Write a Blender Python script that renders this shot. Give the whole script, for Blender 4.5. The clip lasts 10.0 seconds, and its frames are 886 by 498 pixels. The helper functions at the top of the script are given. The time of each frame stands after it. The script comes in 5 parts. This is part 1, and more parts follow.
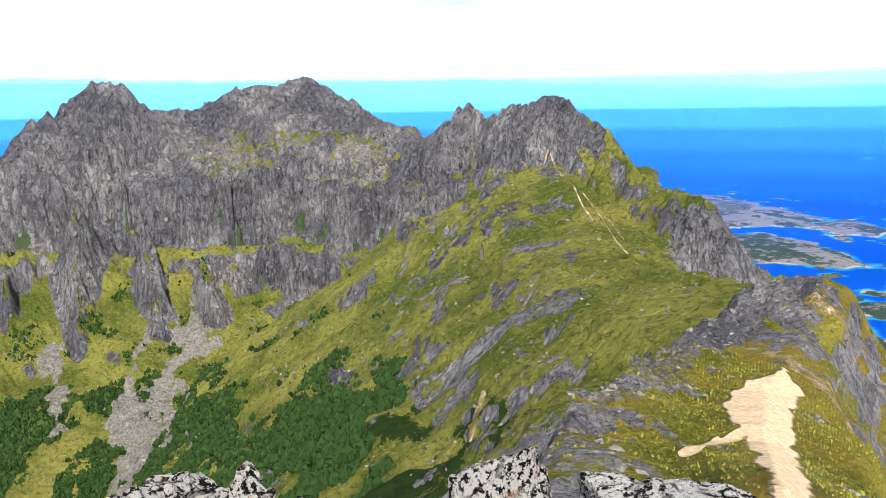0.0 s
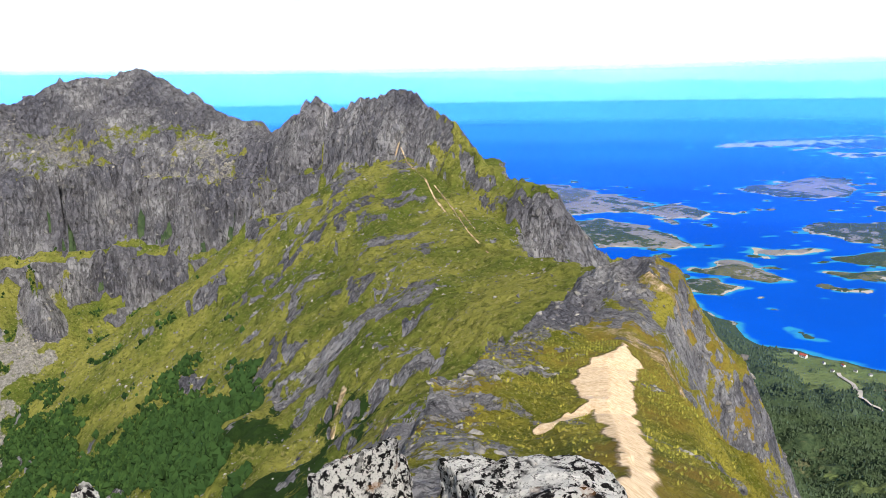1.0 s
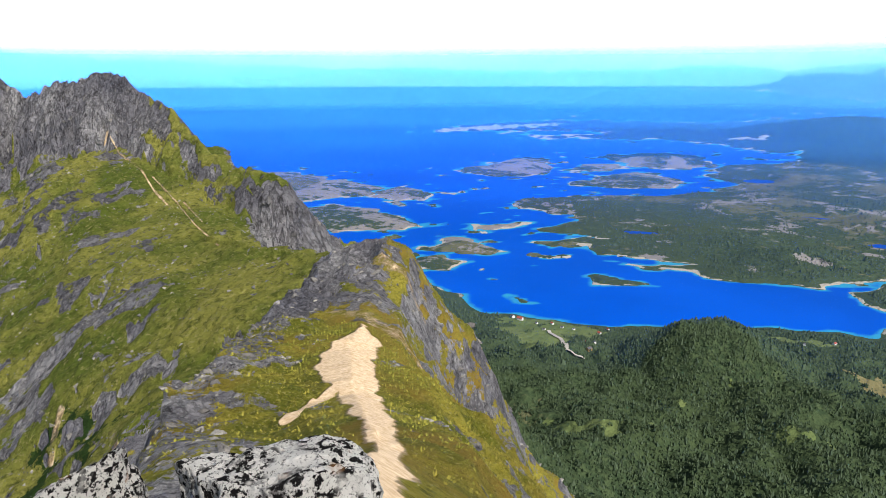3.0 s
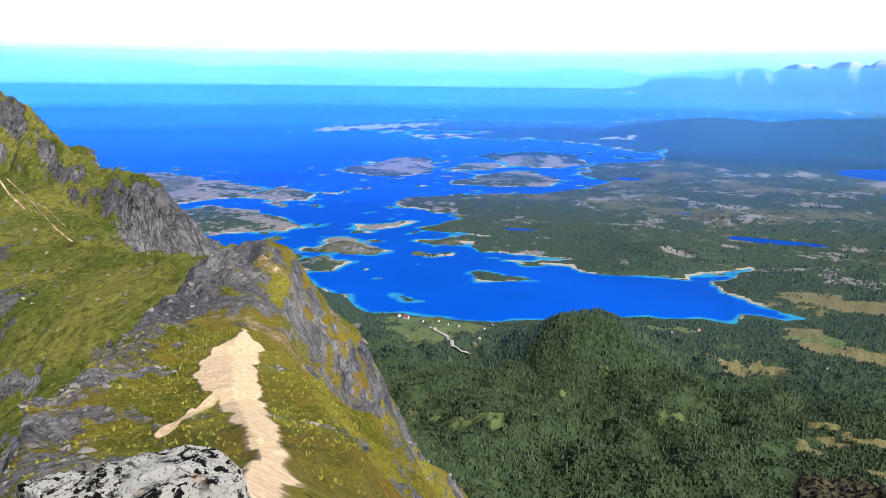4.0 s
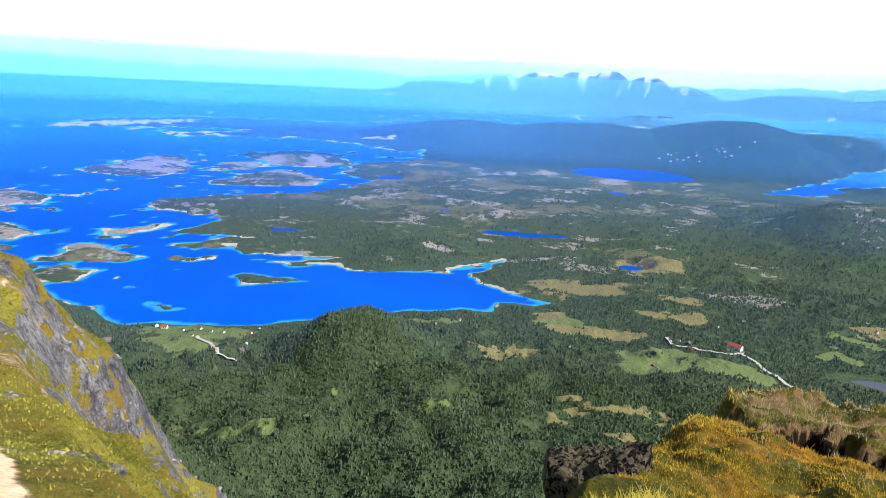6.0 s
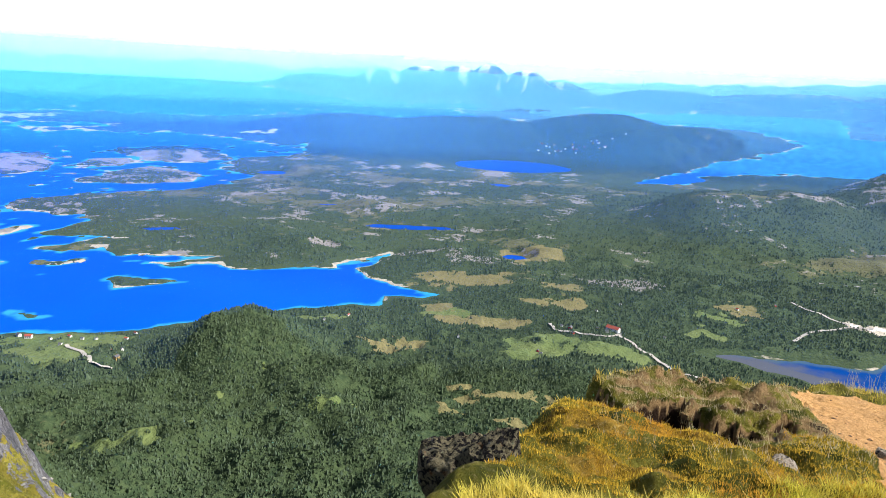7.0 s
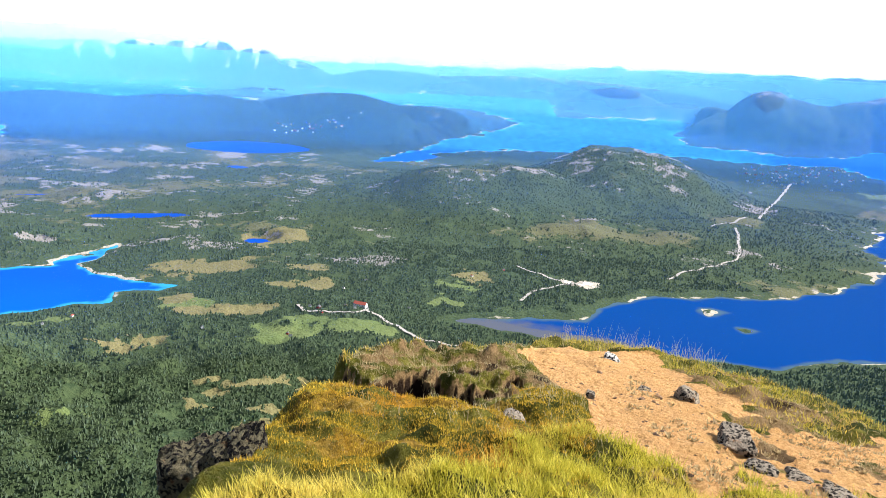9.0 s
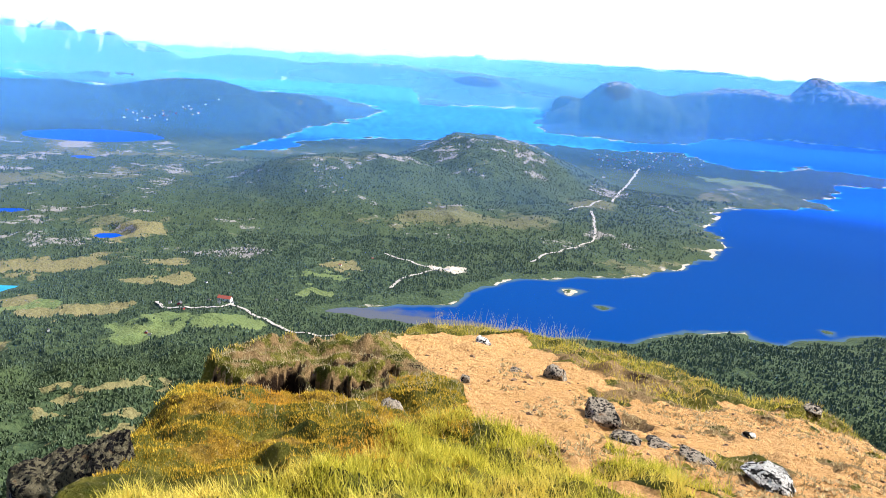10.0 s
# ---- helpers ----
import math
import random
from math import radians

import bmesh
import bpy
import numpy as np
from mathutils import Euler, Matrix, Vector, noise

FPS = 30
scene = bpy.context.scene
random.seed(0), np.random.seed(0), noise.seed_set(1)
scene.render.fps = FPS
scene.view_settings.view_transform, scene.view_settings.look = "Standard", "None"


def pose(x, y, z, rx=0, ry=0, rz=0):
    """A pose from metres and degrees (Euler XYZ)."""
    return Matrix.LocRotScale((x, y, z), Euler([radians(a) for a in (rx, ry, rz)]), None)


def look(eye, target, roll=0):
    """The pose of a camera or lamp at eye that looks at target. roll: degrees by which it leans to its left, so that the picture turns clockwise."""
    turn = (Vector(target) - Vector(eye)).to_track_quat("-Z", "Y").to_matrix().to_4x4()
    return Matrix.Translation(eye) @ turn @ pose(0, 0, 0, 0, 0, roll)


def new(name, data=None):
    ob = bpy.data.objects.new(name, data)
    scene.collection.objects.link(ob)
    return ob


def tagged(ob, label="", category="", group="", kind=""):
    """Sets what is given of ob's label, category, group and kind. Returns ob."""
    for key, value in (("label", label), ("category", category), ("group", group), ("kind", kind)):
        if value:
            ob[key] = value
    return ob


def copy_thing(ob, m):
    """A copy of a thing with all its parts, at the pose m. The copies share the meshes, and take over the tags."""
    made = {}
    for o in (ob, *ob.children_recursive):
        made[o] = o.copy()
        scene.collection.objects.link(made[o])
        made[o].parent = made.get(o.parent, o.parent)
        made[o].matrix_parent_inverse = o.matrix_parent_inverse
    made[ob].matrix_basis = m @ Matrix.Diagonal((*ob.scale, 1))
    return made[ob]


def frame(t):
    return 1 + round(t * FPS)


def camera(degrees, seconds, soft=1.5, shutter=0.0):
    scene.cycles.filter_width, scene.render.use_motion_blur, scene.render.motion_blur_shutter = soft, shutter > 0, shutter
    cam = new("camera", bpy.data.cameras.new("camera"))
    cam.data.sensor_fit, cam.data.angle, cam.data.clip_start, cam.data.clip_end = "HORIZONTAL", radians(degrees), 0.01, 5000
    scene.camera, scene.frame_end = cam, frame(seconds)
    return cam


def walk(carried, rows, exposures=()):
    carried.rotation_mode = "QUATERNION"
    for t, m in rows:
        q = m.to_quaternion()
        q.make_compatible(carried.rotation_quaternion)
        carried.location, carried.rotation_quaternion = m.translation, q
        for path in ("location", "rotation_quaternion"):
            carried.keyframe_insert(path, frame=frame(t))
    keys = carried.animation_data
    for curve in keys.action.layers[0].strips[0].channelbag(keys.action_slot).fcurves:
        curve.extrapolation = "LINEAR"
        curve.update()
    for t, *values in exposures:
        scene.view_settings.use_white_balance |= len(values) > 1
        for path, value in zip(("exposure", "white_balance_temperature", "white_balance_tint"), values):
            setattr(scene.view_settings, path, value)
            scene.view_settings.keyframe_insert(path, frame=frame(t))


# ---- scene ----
EYE = 350.0
cam = camera(62.54, 10.0, soft=0.6)
# seconds, place, bearing clockwise from +y, pitch, lean
ROWS = [
    (0.0, -0.000, 0.000, 350.000, 0.00, -11.33, 0.88),
    (0.5, 0.015, 0.015, 349.990, 5.72, -11.65, 0.96),
    (1.0, 0.022, 0.028, 349.979, 11.59, -11.98, 0.88),
    (1.5, 0.017, 0.043, 349.969, 17.45, -12.32, 0.62),
    (2.0, 0.011, 0.058, 349.956, 22.95, -12.64, 0.38),
    (2.5, 0.016, 0.070, 349.941, 27.98, -12.99, 0.30),
    (4.0, 0.138, 0.080, 349.886, 42.04, -13.22, -0.67),
    (4.5, 0.162, 0.089, 349.871, 46.82, -13.06, -1.43),
    (5.0, 0.159, 0.107, 349.857, 51.61, -12.92, -2.06),
    (5.5, 0.165, 0.105, 349.865, 56.20, -12.81, -2.52),
    (7.0, 0.196, -0.009, 349.905, 69.81, -12.79, -3.13),
    (7.5, 0.210, -0.050, 349.912, 74.58, -12.91, -3.30),
    (8.0, 0.215, -0.060, 349.915, 79.62, -12.98, -3.50),
    (8.5, 0.220, -0.050, 349.919, 84.94, -13.04, -3.82),
    (9.0, 0.232, -0.042, 349.927, 90.28, -13.11, -4.10),
    (9.5, 0.244, -0.031, 349.931, 95.59, -13.18, -4.43),
    (10.0, 0.255, -0.011, 349.934, 100.92, -13.25, -4.86),
]
walk(cam, [(t, pose(x, y, z, 90 + p, 0, -b) @ pose(0, 0, 0, 0, 0, -l)) for t, x, y, z, b, p, l in ROWS],
     exposures=[(0.0, 0.38), (2.5, 0.1), (4.0, 0.18), (5.5, 0.4), (7.0, 0.68), (8.5, 0.85), (10.0, 0.98)])

# ---- light ----
SUN_BEARING, SUN_HEIGHT = 171.0, 42.0
world = bpy.data.worlds.new("sky")
scene.world = world
world.use_nodes = True
wn, wl = world.node_tree.nodes, world.node_tree.links
background = wn["Background"]
sky = wn.new("ShaderNodeTexSky")
sky.sky_type, sky.sun_disc = "NISHITA", False
sky.sun_elevation, sky.sun_rotation = radians(SUN_HEIGHT), radians(SUN_BEARING)
sky.altitude, sky.dust_density = 350, 2.0
# thin high cloud, thickest low over the horizon
where = wn.new("ShaderNodeTexCoord")
squash = wn.new("ShaderNodeMapping")
squash.inputs["Scale"].default_value = (1.6, 1.6, 14.0)
cloud = wn.new("ShaderNodeTexNoise")
cloud.inputs["Scale"].default_value, cloud.inputs["Detail"].default_value = 1.6, 7.0
split = wn.new("ShaderNodeSeparateXYZ")
band = wn.new("ShaderNodeMapRange")
for i, v in zip(("From Min", "From Max", "To Min", "To Max"), (0.07, 0.28, 0.42, -0.28)):
    band.inputs[i].default_value = v
add = wn.new("ShaderNodeMath")
add.operation = "ADD"
ramp = wn.new("ShaderNodeMapRange")
for i, v in zip(("From Min", "From Max", "To Min", "To Max"), (0.42, 0.66, 0.05, 0.97)):
    ramp.inputs[i].default_value = v
veil = wn.new("ShaderNodeMix")
veil.data_type = "RGBA"
veil.inputs["B"].default_value = (16.5, 17.2, 17.8, 1)
wl.new(where.outputs["Generated"], squash.inputs["Vector"])
wl.new(squash.outputs[0], cloud.inputs["Vector"])
wl.new(where.outputs["Generated"], split.inputs[0])
wl.new(split.outputs["Z"], band.inputs["Value"])
wl.new(cloud.outputs[0], add.inputs[0])
wl.new(band.outputs[0], add.inputs[1])
wl.new(add.outputs[0], ramp.inputs["Value"])
wl.new(ramp.outputs[0], veil.inputs["Factor"])
wl.new(sky.outputs[0], veil.inputs["A"])
wl.new(veil.outputs["Result"], background.inputs["Color"])
background.inputs["Strength"].default_value = 0.068

sun = new("sun", bpy.data.lights.new("sun", "SUN"))
sun.data.energy, sun.data.angle, sun.data.color = 5.0, radians(0.5), (1.0, 0.95, 0.87)
b, e = radians(SUN_BEARING), radians(SUN_HEIGHT)
sun.matrix_world = look((300 * math.sin(b), 300 * math.cos(b), 900), (300 * math.sin(b) - math.sin(b) * math.cos(e), 300 * math.cos(b) - math.cos(b) * math.cos(e), 900 - math.sin(e)))

# ---- materials ----
class Mat:
    """A node material, written as short sums of nodes."""

    def __init__(self, name):
        self.m = bpy.data.materials.new(name)
        self.m.use_nodes = True
        self.n, self.l = self.m.node_tree.nodes, self.m.node_tree.links
        self.bsdf = self.n["Principled BSDF"]
        self.out = self.n["Material Output"]
        self.geo = self.n.new("ShaderNodeNewGeometry").outputs["Position"]

    def put(self, socket, v):
        if hasattr(v, "is_output"):
            self.l.new(v, socket)
        elif isinstance(v, tuple) and len(v) == 3 and socket.type == "RGBA":
            socket.default_value = (*v, 1)
        else:
            socket.default_value = v

    def scaled(self, by, vec=None):
        k = self.n.new("ShaderNodeMapping")
        self.l.new(vec or self.geo, k.inputs[0])
        k.inputs["Scale"].default_value = by if isinstance(by, tuple) else (by,) * 3
        return k.outputs[0]

    def noise(self, size, detail=5.0, rough=0.55, stretch=(1, 1, 1), vec=None, distort=0.0):
        k = self.n.new("ShaderNodeTexNoise")
        self.l.new(self.scaled(tuple(s / size for s in stretch), vec), k.inputs["Vector"])
        k.inputs["Scale"].default_value, k.inputs["Detail"].default_value, k.inputs["Roughness"].default_value = 1.0, detail, rough
        k.inputs["Distortion"].default_value = distort
        return k.outputs[0]

    def cells(self, size, feature="F1", out="Distance", stretch=(1, 1, 1)):
        k = self.n.new("ShaderNodeTexVoronoi")
        k.feature = feature
        k.inputs["Scale"].default_value = 1.0
        self.l.new(self.scaled(tuple(s / size for s in stretch)), k.inputs["Vector"])
        return k.outputs[out]

    def ramp(self, v, lo, hi, a=0.0, b=1.0):
        k = self.n.new("ShaderNodeMapRange")
        k.interpolation_type = "SMOOTHSTEP"
        for i, x in zip((0, 1, 2, 3, 4), (v, lo, hi, a, b)):
            self.put(k.inputs[i], x)
        return k.outputs[0]

    def math(self, op, a, b=0.0):
        k = self.n.new("ShaderNodeMath")
        k.operation = op
        self.put(k.inputs[0], a), self.put(k.inputs[1], b)
        return k.outputs[0]

    def mix(self, f, a, b):
        k = self.n.new("ShaderNodeMix")
        k.data_type = "RGBA"
        self.put(k.inputs["Factor"], f), self.put(k.inputs["A"], a), self.put(k.inputs["B"], b)
        return k.outputs["Result"]

    def layer(self, name):
        k = self.n.new("ShaderNodeAttribute")
        k.attribute_name = name
        s = self.n.new("ShaderNodeSeparateColor")
        self.l.new(k.outputs["Color"], s.inputs[0])
        return s.outputs[0], s.outputs[1], s.outputs[2]

    def island(self):
        return self.n.new("ShaderNodeNewGeometry").outputs["Random Per Island"]

    def chance(self):
        return self.n.new("ShaderNodeObjectInfo").outputs["Random"]

    def bump(self, v, depth, strength=1.0, after=None):
        k = self.n.new("ShaderNodeBump")
        k.inputs["Strength"].default_value, k.inputs["Distance"].default_value = strength, depth
        self.put(k.inputs["Height"], v)
        if after is not None:
            self.l.new(after, k.inputs["Normal"])
        return k.outputs[0]

    def done(self, colour, rough=0.9, normal=None, spec=0.2, metal=0.0):
        self.put(self.bsdf.inputs["Base Color"], colour)
        self.put(self.bsdf.inputs["Roughness"], rough)
        self.bsdf.inputs["Specular IOR Level"].default_value = spec
        self.bsdf.inputs["Metallic"].default_value = metal
        if normal is not None:
            self.l.new(normal, self.bsdf.inputs["Normal"])
        return self.m


def plain(name, colour, rough=0.8, vary=0.25, size=1.0):
    k = Mat(name)
    dark = tuple(c * (1 - vary) for c in colour)
    return k.done(k.mix(k.noise(size), dark, colour), rough)


def rock_colour(k, big, fine):
    grey = k.mix(k.ramp(k.noise(big, 6, 0.6), 0.35, 0.66), (0.18, 0.18, 0.215), (0.46, 0.45, 0.465))
    streak = k.ramp(k.noise(big * 0.4, 6, 0.65, (1, 1, 0.22)), 0.45, 0.62)
    grey = k.mix(k.math("MULTIPLY", streak, 0.6), grey, (0.215, 0.21, 0.24))
    grey = k.mix(k.ramp(k.noise(fine * 0.7, 5, 0.75), 0.54, 0.72, 0.0, 0.6), grey, (0.56, 0.545, 0.52))
    grey = k.mix(k.ramp(k.noise(fine * 1.1, 5, 0.7, (1, 1, 0.5)), 0.52, 0.68, 0.0, 0.8), grey, (0.05, 0.048, 0.052))
    return k.mix(crack_lines(k, fine), grey, (0.03, 0.028, 0.032))


def crack_lines(k, fine):
    """Joints in the rock, mostly upright."""
    a = k.math("ABSOLUTE", k.math("SUBTRACT", k.noise(fine * 2.6, 5, 0.65, (1, 1, 0.22)), 0.5))
    b = k.math("ABSOLUTE", k.math("SUBTRACT", k.noise(fine * 1.3, 4, 0.6, (1, 1, 0.6)), 0.5))
    return k.math("MAXIMUM", k.ramp(a, 0.004, 0.05, 0.5, 0.0), k.ramp(b, 0.003, 0.05, 0.3, 0.0))


def mountain_material(name, big, fine, grass_a, grass_b, upright):
    """Rock, grass, bare earth, scrub, scree by the layers of the mesh."""
    k = Mat(name)
    rock, earth, scrub = k.layer("cover")
    scree, heath, _ = k.layer("cover_more")
    rough = k.math("SUBTRACT", k.noise(fine * 2.2, 6, 0.65), 0.5)
    tiny = k.math("SUBTRACT", k.noise(fine * 0.5, 5, 0.7), 0.5)
    rough = k.math("ADD", rough, k.math("MULTIPLY", tiny, 0.5))
    grass = k.mix(k.ramp(k.noise(big * 0.8, 6, 0.6), 0.36, 0.64), grass_a, grass_b)
    grass = k.mix(k.ramp(k.noise(fine * 0.8, 5, 0.75), 0.46, 0.66, 0.0, 0.75), grass, tuple(c * 0.45 for c in grass_a))
    grass = k.mix(k.ramp(k.noise(fine * 0.45, 4, 0.7), 0.54, 0.66, 0.0, 0.65), grass, (0.44, 0.40, 0.16))
    grass = k.mix(k.math("MULTIPLY", heath, k.ramp(k.noise(big * 0.4, 5, 0.6), 0.35, 0.65, 0.2, 1.0)), grass, (0.30, 0.21, 0.04))
    sc = k.ramp(k.math("ADD", scrub, k.math("MULTIPLY", rough, 1.1)), 0.45, 0.55)
    col = k.mix(sc, grass, k.mix(k.noise(fine, 4), (0.018, 0.042, 0.010), (0.05, 0.10, 0.022)))
    st = k.mix(k.ramp(k.noise(fine * 0.6, 6, 0.8), 0.35, 0.65), (0.20, 0.19, 0.175), (0.50, 0.475, 0.44))
    col = k.mix(k.ramp(k.math("ADD", scree, k.math("MULTIPLY", rough, 1.2)), 0.42, 0.6), col, st)
    col = k.mix(k.ramp(k.math("ADD", rock, k.math("MULTIPLY", rough, 1.3)), 0.46, 0.58), col, rock_colour(k, big, fine))
    sand = k.mix(k.ramp(k.noise(fine * 0.7, 6, 0.7), 0.3, 0.7), (0.60, 0.41, 0.23), (0.90, 0.71, 0.49))
    sandy = k.ramp(k.math("ADD", earth, k.math("MULTIPLY", rough, 0.7)), 0.38, 0.62)
    col = k.mix(sandy, col, sand)
    crags = k.n.new("ShaderNodeTexNoise")
    crags.noise_type = "RIDGED_MULTIFRACTAL"
    crags.inputs["Scale"].default_value, crags.inputs["Detail"].default_value, crags.inputs["Roughness"].default_value = 1.0, 7.0, 0.6
    k.l.new(k.scaled((1 / (fine * 3.4), 1 / (fine * 3.4), upright / (fine * 3.4))), crags.inputs["Vector"])
    hard = k.math("MULTIPLY", crags.outputs[0], k.ramp(rock, 0.25, 0.75, 0.22, 0.75))
    h = k.math("ADD", hard, k.math("MULTIPLY", k.noise(fine * 1.5, 8, 0.75), 1.0))
    h = k.math("ADD", h, k.math("MULTIPLY", k.cells(fine * 1.3, stretch=(1, 1, 0.6)), k.ramp(rock, 0.3, 0.7, 0.0, 0.5)))
    h = k.math("SUBTRACT", h, k.math("MULTIPLY", crack_lines(k, fine), k.ramp(rock, 0.3, 0.7, 0.0, 0.7)))
    h = k.math("MULTIPLY", h, k.math("SUBTRACT", 1.0, k.math("MULTIPLY", sandy, 0.94)))
    return k.done(col, 0.95, k.bump(h, fine * 2.0, 1.0), 0.1)


MASSIF = mountain_material("mountainside", 60.0, 4.0, (0.14, 0.185, 0.03), (0.37, 0.36, 0.08), 0.4)
RIDGE = mountain_material("ridge_ground", 9.0, 0.5, (0.155, 0.172, 0.022), (0.42, 0.365, 0.055), 0.7)


def lowland_material():
    k = Mat("lowland")
    rock, field, shore = k.layer("cover")
    mud, bare, conifer = k.layer("cover_more")
    jag = k.math("SUBTRACT", k.noise(26, 6, 0.65), 0.5)
    fine = k.noise(7, 4, 0.6)
    wood = k.mix(k.ramp(fine, 0.35, 0.65), (0.030, 0.052, 0.026), (0.066, 0.096, 0.044))
    wood = k.mix(k.ramp(k.noise(240, 6, 0.6), 0.4, 0.62), wood, (0.050, 0.074, 0.032))
    wood = k.mix(k.math("MULTIPLY", conifer, 0.8), wood, (0.012, 0.03, 0.018))
    clear = k.mix(k.noise(40, 5), (0.075, 0.092, 0.042), (0.165, 0.155, 0.085))
    open_land = k.ramp(k.math("ADD", bare, jag), 0.52, 0.62)
    col = k.mix(open_land, wood, clear)
    green = k.mix(k.noise(60, 4), (0.085, 0.135, 0.045), (0.165, 0.195, 0.075))
    col = k.mix(k.ramp(k.math("ADD", field, k.math("MULTIPLY", jag, 0.5)), 0.45, 0.55), col, green)
    tan = k.mix(k.noise(30, 5), (0.125, 0.125, 0.055), (0.24, 0.205, 0.095))
    col = k.mix(k.ramp(k.math("ADD", mud, k.math("MULTIPLY", jag, 0.5)), 0.45, 0.55), col, tan)
    stone = k.mix(k.noise(14, 6, 0.7), (0.13, 0.125, 0.12), (0.36, 0.335, 0.31))
    col = k.mix(k.ramp(k.math("ADD", rock, k.math("MULTIPLY", jag, 1.3)), 0.5, 0.62), col, stone)
    sand = k.mix(k.noise(20, 6), (0.30, 0.27, 0.21), (0.58, 0.53, 0.44))
    col = k.mix(k.ramp(k.math("ADD", shore, k.math("MULTIPLY", jag, 0.7)), 0.5, 0.65), col, sand)
    col = k.mix(k.ramp(shore, 1.2, 1.6), col, (0.86, 0.87, 0.90))
    return k.done(col, 0.95, k.bump(k.math("ADD", fine, k.noise(26, 6)), 5.0, 0.9), 0.1)


LOWLAND = lowland_material()


def water_material(name, deep, shallow):
    k = Mat(name)
    shelf_sheen, bay, flats = k.layer("cover")
    col = k.mix(k.ramp(k.noise(420, 4), 0.35, 0.7), deep, tuple(c * 1.25 for c in deep))
    # near east bay darkened in colour, in place of a weaker sky reflection
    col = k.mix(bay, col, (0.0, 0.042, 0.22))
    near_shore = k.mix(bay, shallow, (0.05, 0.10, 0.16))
    # shallows along the shores, and the sky's sheen painted on the far fjord
    col = k.mix(k.ramp(k.math("ADD", shelf_sheen, k.math("MULTIPLY", k.math("SUBTRACT", k.noise(30, 5), 0.5), 0.8)), 0.35, 0.9), col, near_shore)
    col = k.mix(k.ramp(k.math("ADD", flats, k.math("MULTIPLY", k.math("SUBTRACT", k.noise(25, 5), 0.5), 0.5)), 0.35, 0.7), col, (0.085, 0.095, 0.13))
    n = k.bump(k.noise(9, 5, 0.6), 0.5, 0.35)
    return k.done(col, 0.5, n, 0.01)


WATER = water_material("sea_water", (0.0, 0.072, 0.50), (0.03, 0.29, 0.50))


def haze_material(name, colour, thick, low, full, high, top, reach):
    """Haze painted as a tinted see-through sheet: mostly clear, fading out with height, whiter to the east."""
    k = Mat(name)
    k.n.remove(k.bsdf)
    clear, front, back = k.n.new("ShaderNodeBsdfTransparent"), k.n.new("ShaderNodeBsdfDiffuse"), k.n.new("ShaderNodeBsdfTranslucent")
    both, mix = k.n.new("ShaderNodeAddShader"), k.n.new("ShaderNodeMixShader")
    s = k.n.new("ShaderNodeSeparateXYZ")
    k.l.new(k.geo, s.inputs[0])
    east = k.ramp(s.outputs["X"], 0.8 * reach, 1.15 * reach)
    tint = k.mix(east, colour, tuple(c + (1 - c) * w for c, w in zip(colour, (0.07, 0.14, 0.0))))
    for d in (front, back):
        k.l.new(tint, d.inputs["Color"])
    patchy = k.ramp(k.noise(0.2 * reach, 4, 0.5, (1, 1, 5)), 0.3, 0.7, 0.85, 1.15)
    # thinner towards the south, where the sheets came out too bright
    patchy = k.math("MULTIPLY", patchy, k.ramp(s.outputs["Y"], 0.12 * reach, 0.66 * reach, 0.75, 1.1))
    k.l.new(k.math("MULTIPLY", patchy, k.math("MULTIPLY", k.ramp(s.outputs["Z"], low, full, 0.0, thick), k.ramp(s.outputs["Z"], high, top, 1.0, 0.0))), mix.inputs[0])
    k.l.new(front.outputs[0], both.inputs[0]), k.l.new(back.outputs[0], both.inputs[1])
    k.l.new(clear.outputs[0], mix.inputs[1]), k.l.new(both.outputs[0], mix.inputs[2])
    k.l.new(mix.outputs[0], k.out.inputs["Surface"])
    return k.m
# ---- the land ----
# Beyond two and a half kilometres the country is drawn together towards a rim, since nothing past five kilometres is drawn.
NEAR_FLAT, RIM = 2600.0, 4850.0
POWER = NEAR_FLAT / (RIM - NEAR_FLAT)
rng = np.random.default_rng(7)
GRID = rng.normal(size=(4, 256, 256))


def far_off(r):
    """How far off the place at the plan distance r would lie on a flat sea."""
    r = np.asarray(r, float)
    return np.where(r <= NEAR_FLAT, r, NEAR_FLAT * ((RIM - NEAR_FLAT) / np.maximum(RIM - r, 1.0)) ** (1 / POWER))


def sea_level(r):
    return EYE * (1 - r / far_off(r))


def smooth(v, a, b):
    t = np.clip((v - a) / (b - a), 0, 1)
    return t * t * (3 - 2 * t)


def perlin(x, y, seed=0):
    x, y = x + 17.31 * seed, y - 9.77 * seed
    i, j = np.floor(x).astype(int), np.floor(y).astype(int)
    u, v = x - i, y - j
    a, b = u * u * u * (u * (u * 6 - 15) + 10), v * v * v * (v * (v * 6 - 15) + 10)

    def dot(di, dj):
        p, q = (i + di) & 255, (j + dj) & 255
        return GRID[0][p, q] * (u - di) + GRID[1][p, q] * (v - dj)
    return (dot(0, 0) * (1 - a) + dot(1, 0) * a) * (1 - b) + (dot(0, 1) * (1 - a) + dot(1, 1) * a) * b


def fbm(x, y, octaves=5, seed=0, gain=0.5):
    s, k = 0.0, 1.0
    for o in range(octaves):
        s = s + k * perlin(x * 2.03 ** o, y * 2.03 ** o, seed + o)
        k *= gain
    return s


def ridged(x, y, octaves=5, seed=0, gain=0.5):
    s, k = 0.0, 1.0
    for o in range(octaves):
        s = s + k * (1 - 2 * np.abs(perlin(x * 2.03 ** o, y * 2.03 ** o, seed + o)))
        k *= gain
    return s


